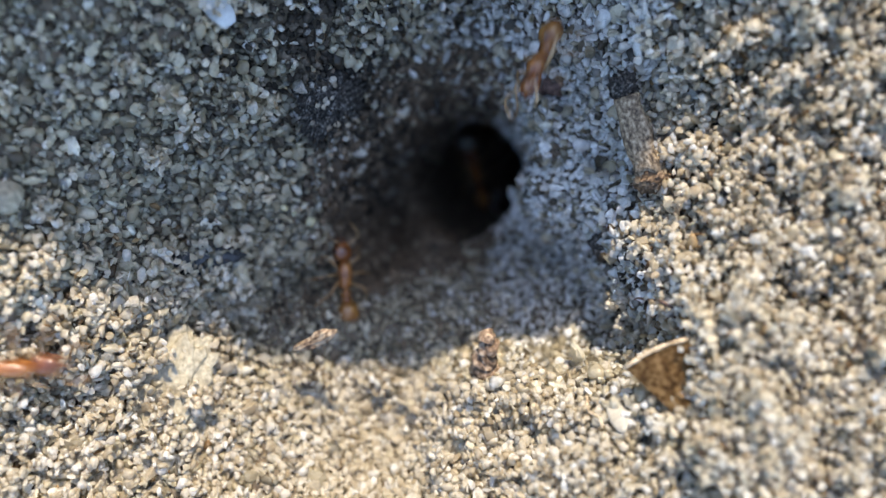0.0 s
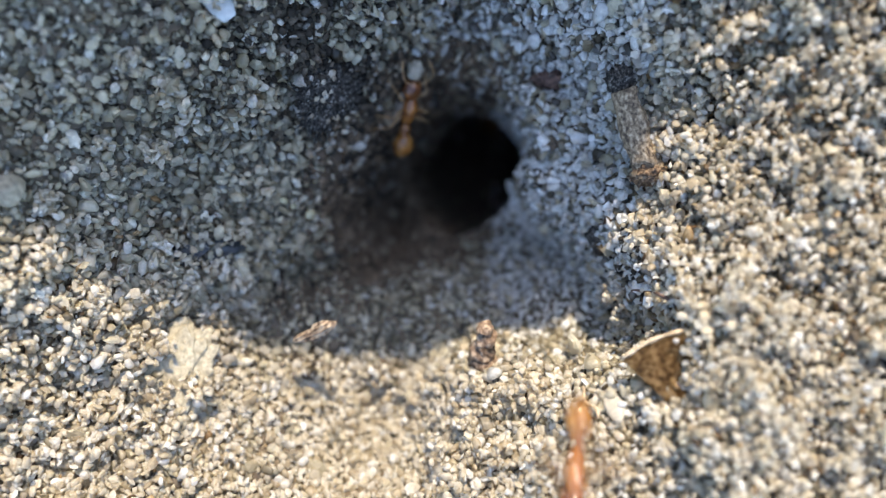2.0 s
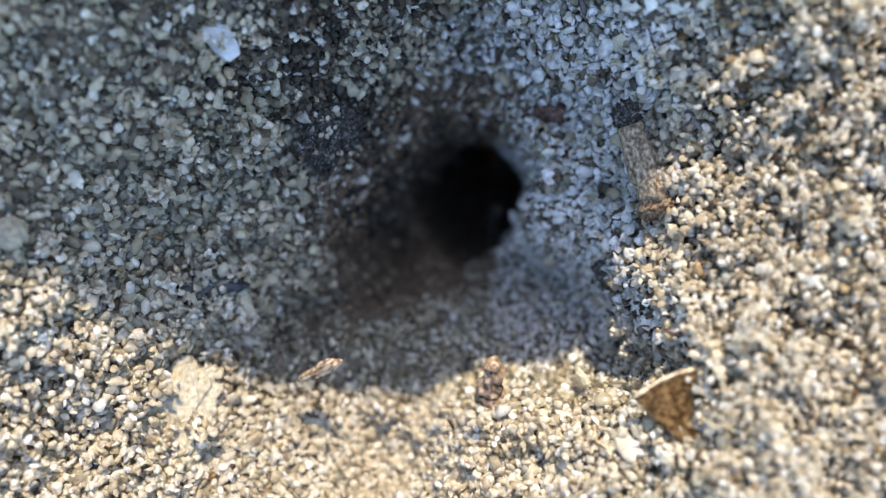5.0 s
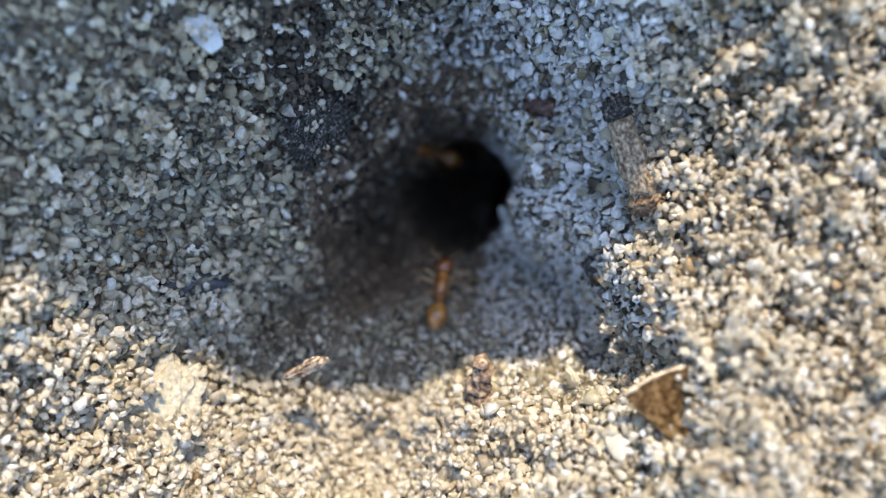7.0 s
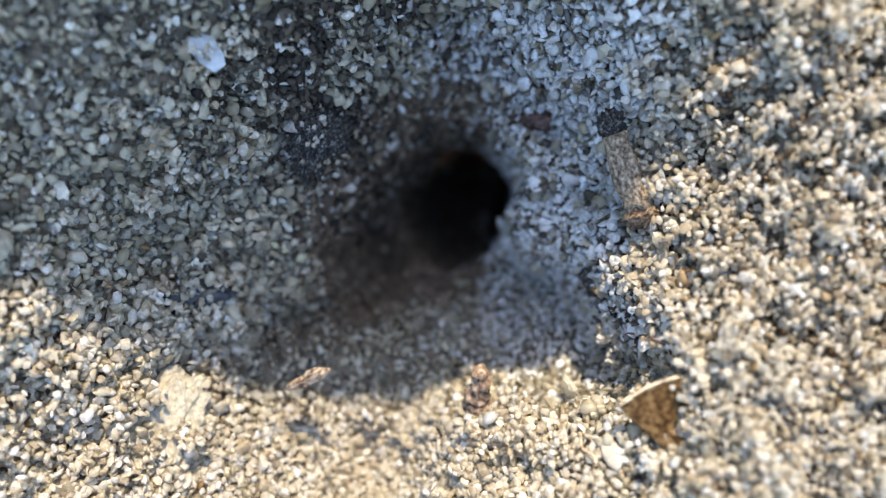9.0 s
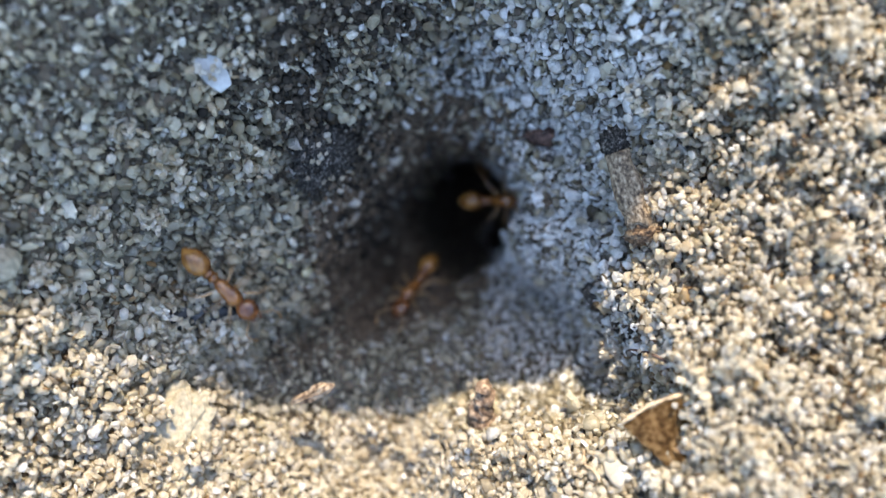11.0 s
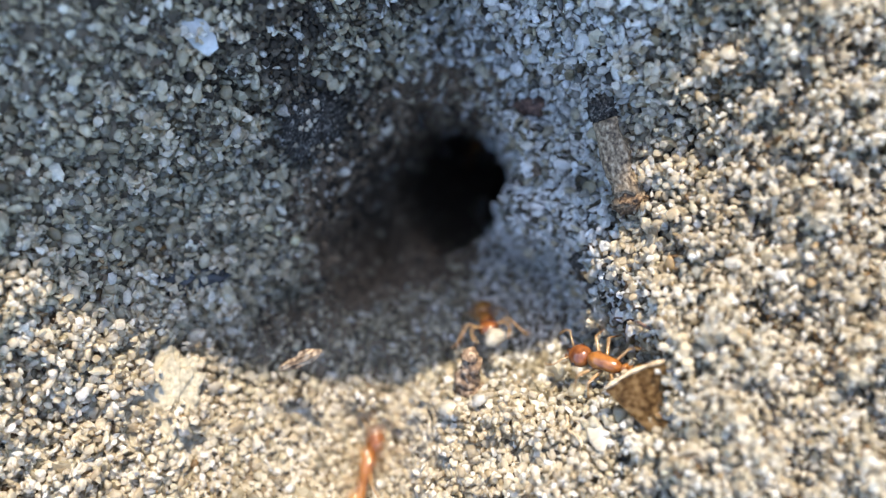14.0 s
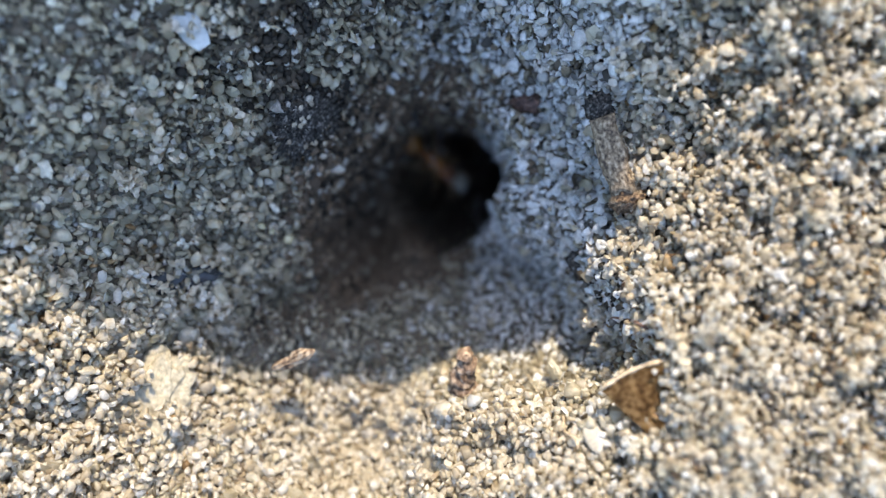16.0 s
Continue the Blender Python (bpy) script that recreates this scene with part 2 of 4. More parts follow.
def chip_shape():
    """A crumb of eight corners, for the small stuff."""
    corners = np.array([(a, b, c) for a in (-1, 1) for b in (-1, 1) for c in (-1, 1)]) * rng.uniform(0.38, 0.72, (8, 3))
    return corners * np.array([1.0, rng.uniform(0.7, 0.95), rng.uniform(0.5, 0.8)]) * 0.8


CHIPS = np.array([chip_shape() for _ in range(40)])
CHIP_FACES = np.array([(0, 1, 3, 2), (4, 6, 7, 5), (0, 4, 5, 1), (2, 3, 7, 6), (0, 2, 6, 4), (1, 5, 7, 3)])


def turns(count):
    q = rng.standard_normal((count, 4))
    q /= np.linalg.norm(q, axis=1)[:, None]
    w, x, y, z = q.T
    return np.stack([1 - 2 * (y * y + z * z), 2 * (x * y - z * w), 2 * (x * z + y * w), 2 * (x * y + z * w), 1 - 2 * (x * x + z * z),
                     2 * (y * z - x * w), 2 * (x * z - y * w), 2 * (y * z + x * w), 1 - 2 * (x * x + y * y)], -1).reshape(-1, 3, 3)


def scatter(low_x, high_x, low_y, high_y, step):
    """Places strewn evenly over the slopes, with the slope's normal."""
    gx, gy = np.arange(low_x, high_x, step), np.arange(low_y, high_y, step)
    X, Y = [v.ravel() for v in np.meshgrid(gx, gy)]
    e = 0.05
    sx = (ground_height(X + e, Y) - ground_height(X - e, Y)) / (2 * e)
    sy = (ground_height(X, Y + e) - ground_height(X, Y - e)) / (2 * e)
    many = np.sqrt(1 + sx ** 2 + sy ** 2)
    many = np.minimum(np.floor(many + rng.random(len(X))), 16).astype(int)
    X, Y = np.repeat(X, many), np.repeat(Y, many)
    X, Y = X + (rng.random(len(X)) - 0.5) * step * 1.3, Y + (rng.random(len(X)) - 0.5) * step * 1.3
    sx = (ground_height(X + e, Y) - ground_height(X - e, Y)) / (2 * e)
    sy = (ground_height(X, Y + e) - ground_height(X, Y - e)) / (2 * e)
    normal = np.stack([-sx, -sy, np.ones_like(sx)], -1)
    normal /= np.linalg.norm(normal, axis=1)[:, None]
    return np.stack(lean(X, Y, ground_height(X, Y)), -1), normal


def grains(name, places, normals, size, spread, lift, mat, simple=False):
    count = len(places)
    d = size * np.exp(spread * rng.standard_normal(count))
    # finer on the pit floor and on the high bank
    d *= 1 - 0.28 * ease(-0.5, 2.0, inside(places[:, 0], places[:, 1], PIT)) - 0.25 * ease(1.5, 6.0, places[:, 2])
    kinds, sides = (CHIPS, CHIP_FACES) if simple else (SHAPES, BALL_FACES)
    shape = kinds[rng.integers(0, len(kinds), count)]
    v = np.einsum("nij,nkj->nki", turns(count), shape) * d[:, None, None]
    v += (places + normals * (d * lift * rng.uniform(0.3, 1.3, count))[:, None])[:, None, :]
    faces = (sides[None] + shape.shape[1] * np.arange(count)[:, None, None]).reshape(-1, 4)
    mesh = bpy.data.meshes.new(name)
    build(mesh, v.reshape(-1, 3) * MM, faces, np.repeat(rng.random(count) < (0.85 if simple else 0.6), len(sides)))
    mesh.materials.append(mat)
    return tagged(new(name, mesh), kind="stuff")


def strewn(name, step, size, lift, mat, label, where=None, spread=0.24, simple=False):
    places, normals = scatter(-19.5, 18, -12, 15, step)
    if where is not None:
        keep = rng.random(len(places)) < where(places[:, 0], places[:, 1])
        places, normals = places[keep], normals[keep]
    return tagged(grains(name, places, normals, size, spread, lift, mat, simple), label, "sand")


def fresh(x, y):
    """Clean pale sand thrown out east of the burrow and over the pit floor."""
    fan = np.exp(-(np.maximum(0, np.abs(x - 5.6) - 1.6) / 1.2) ** 2 - (np.maximum(0, np.abs(y - 4.0) - 5.0) / 2.2) ** 2)
    floor = np.exp(-((x - 3.6) / 3.4) ** 2 - ((y + 2.2) / 2.6) ** 2)
    return np.clip(1.5 * fan + 0.55 * floor + 1.1 * np.exp(-((x - 2.2) / 2.8) ** 2 - ((y - 10.0) / 2.4) ** 2), 0, 1) * (1 - earth_shaded(x, y))


def earth_shaded(x, y):
    """Bare brown earth west of the burrow, the hollow's deep shade painted in."""
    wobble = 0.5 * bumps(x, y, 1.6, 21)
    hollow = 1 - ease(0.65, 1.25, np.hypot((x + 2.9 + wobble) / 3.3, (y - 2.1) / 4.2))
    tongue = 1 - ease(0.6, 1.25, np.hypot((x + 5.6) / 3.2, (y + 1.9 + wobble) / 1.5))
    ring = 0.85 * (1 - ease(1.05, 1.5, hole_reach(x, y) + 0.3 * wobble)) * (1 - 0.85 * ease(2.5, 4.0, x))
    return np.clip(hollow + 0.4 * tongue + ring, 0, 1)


# southern lip, where sunlight is put into paler grains
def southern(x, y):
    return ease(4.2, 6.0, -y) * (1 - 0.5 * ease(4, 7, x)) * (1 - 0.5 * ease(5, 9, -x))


def sunlit_rim(x, y):
    """The rim's sunlit sides, not north or north-west, where light is painted as pale filler."""
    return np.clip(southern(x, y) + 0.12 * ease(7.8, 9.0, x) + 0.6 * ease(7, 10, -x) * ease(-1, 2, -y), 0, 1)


def sunlit_cream(x, y):
    """Loose cream sand, paled for sunlight, on southern and western lip and eastern bank."""
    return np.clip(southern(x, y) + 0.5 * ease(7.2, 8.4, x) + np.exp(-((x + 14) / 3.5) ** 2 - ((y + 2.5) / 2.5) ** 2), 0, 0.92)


def gap_browned(x, y):
    """Brown grains, painted gap shade, over the eastern bank and the south-western lip."""
    patch = 0.5 + 0.5 * bumps(x, y, 2.2, 12)
    return np.clip(patch * (0.75 * ease(6.8, 8.6, x) + 0.45 * ease(9, 12, -x) * (1 - ease(0, 3, y))), 0, 0.7)


def soil_and_shade(x, y):
    """Dark crumbs: soil north-west and round the burrow, painted shade along the eastern bank."""
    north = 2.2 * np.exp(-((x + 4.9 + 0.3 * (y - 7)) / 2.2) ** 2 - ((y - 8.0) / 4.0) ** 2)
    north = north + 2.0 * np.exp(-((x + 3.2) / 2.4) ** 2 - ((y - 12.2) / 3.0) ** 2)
    # these crumbs paint the shaded face at the bank's foot
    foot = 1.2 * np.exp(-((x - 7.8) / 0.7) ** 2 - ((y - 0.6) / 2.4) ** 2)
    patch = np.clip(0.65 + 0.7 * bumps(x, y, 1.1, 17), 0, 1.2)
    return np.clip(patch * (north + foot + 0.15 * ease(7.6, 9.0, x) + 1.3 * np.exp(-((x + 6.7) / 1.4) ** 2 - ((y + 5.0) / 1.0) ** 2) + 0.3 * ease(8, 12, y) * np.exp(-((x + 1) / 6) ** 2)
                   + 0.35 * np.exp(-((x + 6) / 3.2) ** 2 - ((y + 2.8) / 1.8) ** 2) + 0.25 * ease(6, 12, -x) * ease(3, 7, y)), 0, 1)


def plain(x, y):
    """Where nothing else covers the common sand."""
    return 1 - np.maximum(np.maximum(earth_shaded(x, y), 0.8 * fresh(x, y)), np.maximum(np.maximum(0.92 * soil_and_shade(x, y), 0.6 * ease(7.4, 8.6, x)), 0.95 * southern(x, y)))


def crusted(x, y):
    """Where grains stick together in knobs: the eastern bank and the south-eastern lip."""
    return np.clip(ease(7.4, 8.6, x) + 0.8 * ease(5, 7, -y) * ease(-1, 2, x) + 0.85 * ease(8, 10.5, -x) * ease(-1.5, 0.5, -y) + 0.15 * ease(6, 9, -x), 0, 1)


def knobs(name, step, size, each, mat, label):
    """Heaps of small grains stuck together."""
    places, normals = scatter(-18, 17, -12, 12, step)
    keep = rng.random(len(places)) < crusted(places[:, 0], places[:, 1])
    places, normals = places[keep], normals[keep]
    heap = np.repeat(rng.uniform(0.5, 1.2, len(places)), each)[:, None]
    places, normals = np.repeat(places, each, 0), np.repeat(normals, each, 0)
    away = rng.standard_normal(places.shape)
    away *= (rng.uniform(0.25, 0.8, len(places)) / np.linalg.norm(away, axis=1))[:, None] * heap
    return tagged(grains(name, places + away + normals * 0.6 * heap, normals, size, 0.2, 0.0, mat), label, "sand")


strewn("sand", 0.3, 0.34, 0.45, mat_sand, "angular grey and cream quartz sand", plain)
strewn("fine_sand", 0.25, 0.27, 0.25, mat_gap_shade, "fine sand darkened to paint shade in the gaps", lambda x, y: 1 - np.maximum(earth_shaded(x, y), np.maximum(np.maximum(0.9 * sunlit_rim(x, y), 0.85 * soil_and_shade(x, y)), 0.5 * fresh(x, y))), simple=True)
strewn("fine_cream_sand", 0.25, 0.29, 0.25, mat_sunlit_cream, "fine sand kept pale in the gaps where sun falls", sunlit_rim, simple=True)
strewn("coarse_sand", 0.9, 0.43, 0.7, mat_sand, "coarse scattered quartz sand", plain)
strewn("fine_fresh_sand", 0.22, 0.27, 0.25, mat_fresh, "fine white sand spilled from the burrow", lambda x, y: 0.45 * fresh(x, y), simple=True)
strewn("fresh_sand", 0.26, 0.33, 0.6, mat_fresh, "clean white sand thrown out by ants", fresh)
strewn("cream_sand", 0.27, 0.31, 0.65, mat_sunlit_cream, "cream sand made paler where the sun falls", sunlit_cream)
strewn("brown_grit", 0.36, 0.3, 0.6, mat_gap_brown, "brown grains painting warm shade into the bank's gaps", gap_browned)
strewn("soil_crumbs", 0.24, 0.24, 0.75, mat_soil_shade, "dark crumbs, soil and painted shade, mixed with sand", soil_and_shade, simple=True)
strewn("brown_earth", 0.16, 0.26, 0.4, mat_shaded_earth, "brown earth lining the hollow, darkened for its shade", earth_shaded, simple=True)
knobs("crusted_sand", 1.1, 0.29, 30, mat_sunlit_cream, "knobs of cream grains stuck together")


# ---- an added stone block beyond the top of the view, to shade the crater ----
def crest(x):
    """Added block's top: higher at its western end, notched near the middle, steering the shadow."""
    return min(1.2, 0.2 * max(0.0, -3.3 - x)) - 0.2 * math.exp(-((x - 5.3) / 3.0) ** 2) - 3.6 * float(ease(12, 16, x))


def block(name, size, centre, turn, mat, rough=0.6):
    bm = bmesh.new()
    bmesh.ops.create_cube(bm, size=1)
    bmesh.ops.subdivide_edges(bm, edges=bm.edges, cuts=27, use_grid_fill=True)
    for v in bm.verts:
        v.co = Vector((v.co.x * size[0], v.co.y * size[1], v.co.z * size[2]))
        v.co.z += crest(v.co.x) * max(0.0, 2 * v.co.z / size[2])
        v.co += Vector([noise.noise(v.co * 0.35 + Vector((k * 9, 0, 0))) for k in range(3)]) * rough
        v.co *= MM
    mesh = bpy.data.meshes.new(name)
    bm.to_mesh(mesh)
    bm.free()
    mesh.materials.append(mat)
    ob = new(name, mesh)
    ob.matrix_world = Matrix.Translation(Vector(centre) * MM) @ pose(0, 0, 0, *turn)
    return ob


mat_stone = mineral("grey_stone", [(0.0, (0.3, 0.29, 0.27)), (1.0, (0.34, 0.32, 0.3))], rough=0.8, per_island=False, grain=1500.0, glow=0)
stone = block("stone", (56, 60, 40), (-4, 57, 6.8), (0, 5.8, 0), mat_stone)
tagged(stone, "unseen rough grey block added to shade the crater", "stone")


# ---- helpers for things, in millimetres ----
def mesh_of(name, bm, mat, smooth=True):
    for f in bm.faces:
        f.smooth = smooth
    bmesh.ops.recalc_face_normals(bm, faces=bm.faces)
    for v in bm.verts:
        v.co *= MM
    mesh = bpy.data.meshes.new(name)
    bm.to_mesh(mesh)
    bm.free()
    mesh.materials.append(mat)
    return mesh


def part(name, bm, mat, parent, label="", at=(0, 0, 0), smooth=True):
    ob = new(name, mesh_of(name, bm, mat, smooth))
    ob.parent = parent
    ob.location = Vector(at) * MM
    return tagged(ob, label)


def tube(bm, points, radii, sides=10, flat=1.0):
    """A closed tube through the points; flat squeezes it upright."""
    points, rings = [Vector(p) for p in points], []
    for k, (p, r) in enumerate(zip(points, radii)):
        way = (points[min(k + 1, len(points) - 1)] - points[max(k - 1, 0)]).normalized()
        side = way.cross(Vector((0, 0, 1)))
        side = side.normalized() if side.length > 1e-4 else Vector((1, 0, 0))
        up = side.cross(way)
        rings.append([bm.verts.new(p + r * (math.cos(a) * side + math.sin(a) * flat * up)) for a in np.arange(sides) * math.tau / sides])
    for a, b in zip(rings, rings[1:]):
        for k in range(sides):
            bm.faces.new((a[k], a[(k + 1) % sides], b[(k + 1) % sides], b[k]))
    bm.faces.new(rings[0])
    bm.faces.new(rings[-1][::-1])
    return bm


def lump(size, seed, rough=0.12, detail=3, scale=1.0, cuts=5):
    """An angular stone: a ball cut by planes, with a rough skin."""
    bm = bmesh.new()
    bmesh.ops.create_icosphere(bm, subdivisions=detail, radius=1)
    rnd = random.Random(seed)
    planes = [(Vector([rnd.gauss(0, 1) for _ in range(3)]).normalized(), rnd.uniform(0.6, 0.9)) for _ in range(cuts)]
    for v in bm.verts:
        for n, d in planes:
            v.co -= n * max(0, v.co.dot(n) - d)
        v.co += v.co.normalized() * rough * noise.fractal(v.co * 2.2 * scale + Vector((seed, 0, 0)), 1.0, 2.0, 4)
        v.co = Vector((v.co.x * size[0], v.co.y * size[1], v.co.z * size[2])) * 0.5
    return bm


def slope_at(x, y, reach=0.8, most=1.0):
    """The height and the upward direction of the ground about a place."""
    e = reach
    sx = (float(ground_height(x + e, y)) - float(ground_height(x - e, y))) / (2 * e)
    sy = (float(ground_height(x, y + e)) - float(ground_height(x, y - e))) / (2 * e)
    up = Vector((-max(-most, min(most, sx)), -max(-most, min(most, sy)), 1)).normalized()
    return float(ground_height(x, y)), up


def stand(x, y, heading, lift=0.0, z=None, most=1.0, reach=0.8):
    """A pose on the ground, its z along the slope's normal and its x along the heading in degrees."""
    h, up = slope_at(x, y, reach, most)
    if z is not None:
        h = z
    ahead = Vector((math.cos(radians(heading)), math.sin(radians(heading)), 0))
    side = up.cross(ahead).normalized()
    ahead = side.cross(up)
    turn = Matrix((ahead, side, up)).transposed().to_4x4()
    return Matrix.Translation((Vector((x, y, h)) + up * lift) * MM) @ turn


def thing(name, bm, mat, m, label, category, smooth=True, group=""):
    ob = new(name, mesh_of(name, bm, mat, smooth))
    ob.matrix_world = m
    return tagged(ob, label, category, group)


def plant(name, stops, rough=0.7, stretch=(1, 8, 8), grain=1800.0, shine=0.3, thin=0.0):
    """Dry plant matter: fibres along x, mottled."""
    m, nodes, links, bsdf = material(name)
    where = nodes.new("ShaderNodeTexCoord").outputs["Object"]
    along = nodes.new("ShaderNodeMapping")
    along.inputs["Scale"].default_value = stretch
    links.new(where, along.inputs["Vector"])
    fibre = node(nodes, "ShaderNodeTexNoise", Scale=grain, Detail=6.0)
    links.new(along.outputs[0], fibre.inputs["Vector"])
    mottle = node(nodes, "ShaderNodeTexNoise", Scale=grain * 1.3, Detail=5.0)
    links.new(where, mottle.inputs["Vector"])
    mean = nodes.new("ShaderNodeMath")
    mean.operation = "MULTIPLY_ADD"
    mean.inputs[1].default_value, mean.inputs[2].default_value = 0.5, 0.0
    total = nodes.new("ShaderNodeMath")
    total.operation = "ADD"
    links.new(fibre.outputs[0], mean.inputs[0])
    half = nodes.new("ShaderNodeMath")
    half.operation = "MULTIPLY"
    half.inputs[1].default_value = 0.5
    links.new(mottle.outputs[0], half.inputs[0])
    links.new(mean.outputs[0], total.inputs[0])
    links.new(half.outputs[0], total.inputs[1])
    tone = ramp(nodes, stops)
    links.new(total.outputs[0], tone.inputs[0])
    links.new(tone.outputs[0], bsdf.inputs["Base Color"])
    bsdf.inputs["Roughness"].default_value = rough
    bsdf.inputs["Specular IOR Level"].default_value = shine
    bump = node(nodes, "ShaderNodeBump", Strength=0.8, Distance=0.00008)
    links.new(total.outputs[0], bump.inputs["Height"])
    links.new(bump.outputs[0], bsdf.inputs["Normal"])
    if thin:
        glow = nodes.new("ShaderNodeBsdfTranslucent")
        links.new(tone.outputs[0], glow.inputs[0])
        both = nodes.new("ShaderNodeMixShader")
        both.inputs[0].default_value = thin
        links.new(bsdf.outputs[0], both.inputs[1])
        links.new(glow.outputs[0], both.inputs[2])
        links.new(both.outputs[0], nodes["Material Output"].inputs["Surface"])
    return m


mat_quartz = mineral("milky_quartz", [(0.0, (0.66, 0.68, 0.68)), (1.0, (0.74, 0.76, 0.76))], rough=0.35, per_island=False, grain=2500.0, glow=0.35, dirty=0.3)
mat_bark = plant("bark", [(0.38, (0.04, 0.027, 0.017)), (0.46, (0.115, 0.082, 0.05)), (0.54, (0.21, 0.16, 0.103)), (0.64, (0.36, 0.29, 0.2))], stretch=(0.9, 1.4, 1.4), grain=5200.0)
mat_leaf = plant("dead_leaf", [(0.38, (0.1, 0.056, 0.022)), (0.49, (0.24, 0.145, 0.06)), (0.62, (0.46, 0.32, 0.16))], stretch=(1, 1.4, 1), grain=3600.0, thin=0.6)
mat_rim = plant("leaf_vein", [(0.42, (0.24, 0.17, 0.1)), (0.58, (0.52, 0.42, 0.29))], grain=3500.0)
mat_twig = plant("twig", [(0.42, (0.035, 0.022, 0.014)), (0.5, (0.17, 0.115, 0.072)), (0.58, (0.4, 0.31, 0.21))], stretch=(0.7, 6, 6), grain=2600.0)
mat_char = plant("charred_crust", [(0.4, (0.012, 0.011, 0.01)), (0.52, (0.045, 0.041, 0.036)), (0.6, (0.14, 0.13, 0.115)), (0.7, (0.42, 0.4, 0.37))], stretch=(1, 1.6, 1.6), grain=6500.0, rough=0.85, shine=0.1)
mat_husk = plant("pale_husk", [(0.35, (0.4, 0.35, 0.27)), (0.65, (0.62, 0.57, 0.47))], grain=2500.0, thin=0.3)
mat_brown = plant("brown_husk", [(0.35, (0.03, 0.018, 0.015)), (0.5, (0.09, 0.05, 0.038)), (0.66, (0.22, 0.14, 0.1))], stretch=(2, 3, 3), grain=2500.0)
mat_knot = plant("bark_knot", [(0.38, (0.025, 0.015, 0.009)), (0.5, (0.1, 0.062, 0.035)), (0.64, (0.3, 0.21, 0.13))], stretch=(1, 1, 1), grain=5000.0)
mat_stub = plant("dry_stub", [(0.38, (0.05, 0.03, 0.018)), (0.5, (0.19, 0.125, 0.08)), (0.62, (0.42, 0.32, 0.22))], stretch=(1, 1, 1), grain=4500.0)
mat_slate = mineral("blue_grey_stone", [(0.0, (0.035, 0.04, 0.048)), (1.0, (0.05, 0.056, 0.066))], rough=0.6, per_island=False, grain=2500.0, glow=0)
mat_pale = mineral("pale_stone", [(0.0, (0.38, 0.345, 0.26)), (1.0, (0.46, 0.42, 0.32))], rough=0.85, per_island=False, grain=5000.0, glow=0.1, cloudy=1.0, dirty=0.6)
mat_amber = mineral("amber_glass", [(0.0, (0.62, 0.58, 0.36)), (1.0, (0.8, 0.76, 0.52))], rough=0.1, per_island=False, grain=3000.0, glow=0.4, sheen=0.9)

mat_load = mineral("carried_sand", [(0.0, (0.58, 0.53, 0.43)), (1.0, (0.68, 0.64, 0.54))], rough=0.35, per_island=False, grain=4000.0, glow=0.3, cloudy=0.6)
mat_clump = mineral("cemented_sand", [(0.0, (0.6, 0.5, 0.34)), (0.5, (0.76, 0.68, 0.52)), (1.0, (0.88, 0.82, 0.7))], rough=0.35, per_island=False, glow=0.5, cloudy=0.5, dirty=0.3)

# ---- things lying on the sand ----
bm = bmesh.new()
rnd = random.Random(14)
for x, y in [(-0.6, 0.56), (-0.04, 0.76), (0.22, 0.7), (0.6, 0.02), (0.64, -0.42), (0.22, -0.7), (-0.2, -0.36), (-0.56, 0.04)]:
    for z in (-0.3, rnd.uniform(0.05, 0.28)):
        bm.verts.new((x * rnd.uniform(0.94, 1.04), y * rnd.uniform(0.94, 1.04), z))
bmesh.ops.convex_hull(bm, input=bm.verts[:])
bmesh.ops.bevel(bm, geom=bm.edges[:], offset=0.03, segments=1, affect="EDGES")
thing("quartz_chip", bm, mat_quartz, stand(-8.5, 9.2, 0, 0.62, most=0.3), "milky white angular quartz chip on the sand", "pebble", False)


def bark_piece():
    """A flat wedge of bark with one straight side, wide and broken at its lower end."""
    bm, rings = bmesh.new(), []
    for k in range(25):
        u = k / 24
        low, high, thick = -0.52 + 0.05 * math.sin(9 * u), 0.66 - 0.16 * u + 0.06 * math.sin(13 * u), 0.5 - 0.12 * u
        ring = []
        for q in range(20):
            w = math.tau * q / 20
            side, up = math.copysign(abs(math.cos(w)) ** 0.5, math.cos(w)), math.copysign(abs(math.sin(w)) ** 0.6, math.sin(w))
            ring.append(bm.verts.new((-1.75 + 3.4 * u, -((low + high) / 2 + side * (high - low) / 2), thick * up)))
        rings.append(ring)
    for p, q in zip(rings, rings[1:]):
        for k in range(20):
            bm.faces.new((p[k], p[(k + 1) % 20], q[(k + 1) % 20], q[k]))
    bm.faces.new(rings[0])
    bm.faces.new(rings[-1][::-1])
    for v in bm.verts:
        v.co.z += 0.14 * noise.fractal(Vector((v.co.x * 2.4, v.co.y * 4, 2)), 1.0, 2.0, 4)
        v.co.y += 0.06 * noise.fractal(v.co * 3.5, 1.0, 2.0, 3)
        if v.co.x < -1.3:
            v.co += Vector([noise.noise(v.co * 3.1 + Vector((k * 7, 0, 0))) for k in range(3)]) * 0.25
    return bm


bark = new("bark_fragment")
bark.matrix_world = stand(7.85, 5.0, 105, 1.35, most=0.3)
tagged(bark, "tan fibrous bark fragment half sunk in sand", "bark")
part("wood", bark_piece(), mat_bark, bark)
part("knot", lump((0.9, 1.35, 0.9), 91, 0.5, 4, 3.0, 3), mat_knot, bark, "brown crumbling end", at=(-1.75, -0.08, 0.1))
part("dark_tip", lump((1.3, 1.05, 0.6), 93, 0.5, 4, 2.8, 5), mat_char, bark, "dark lump at the upper end", at=(1.95, -0.02, -0.1))


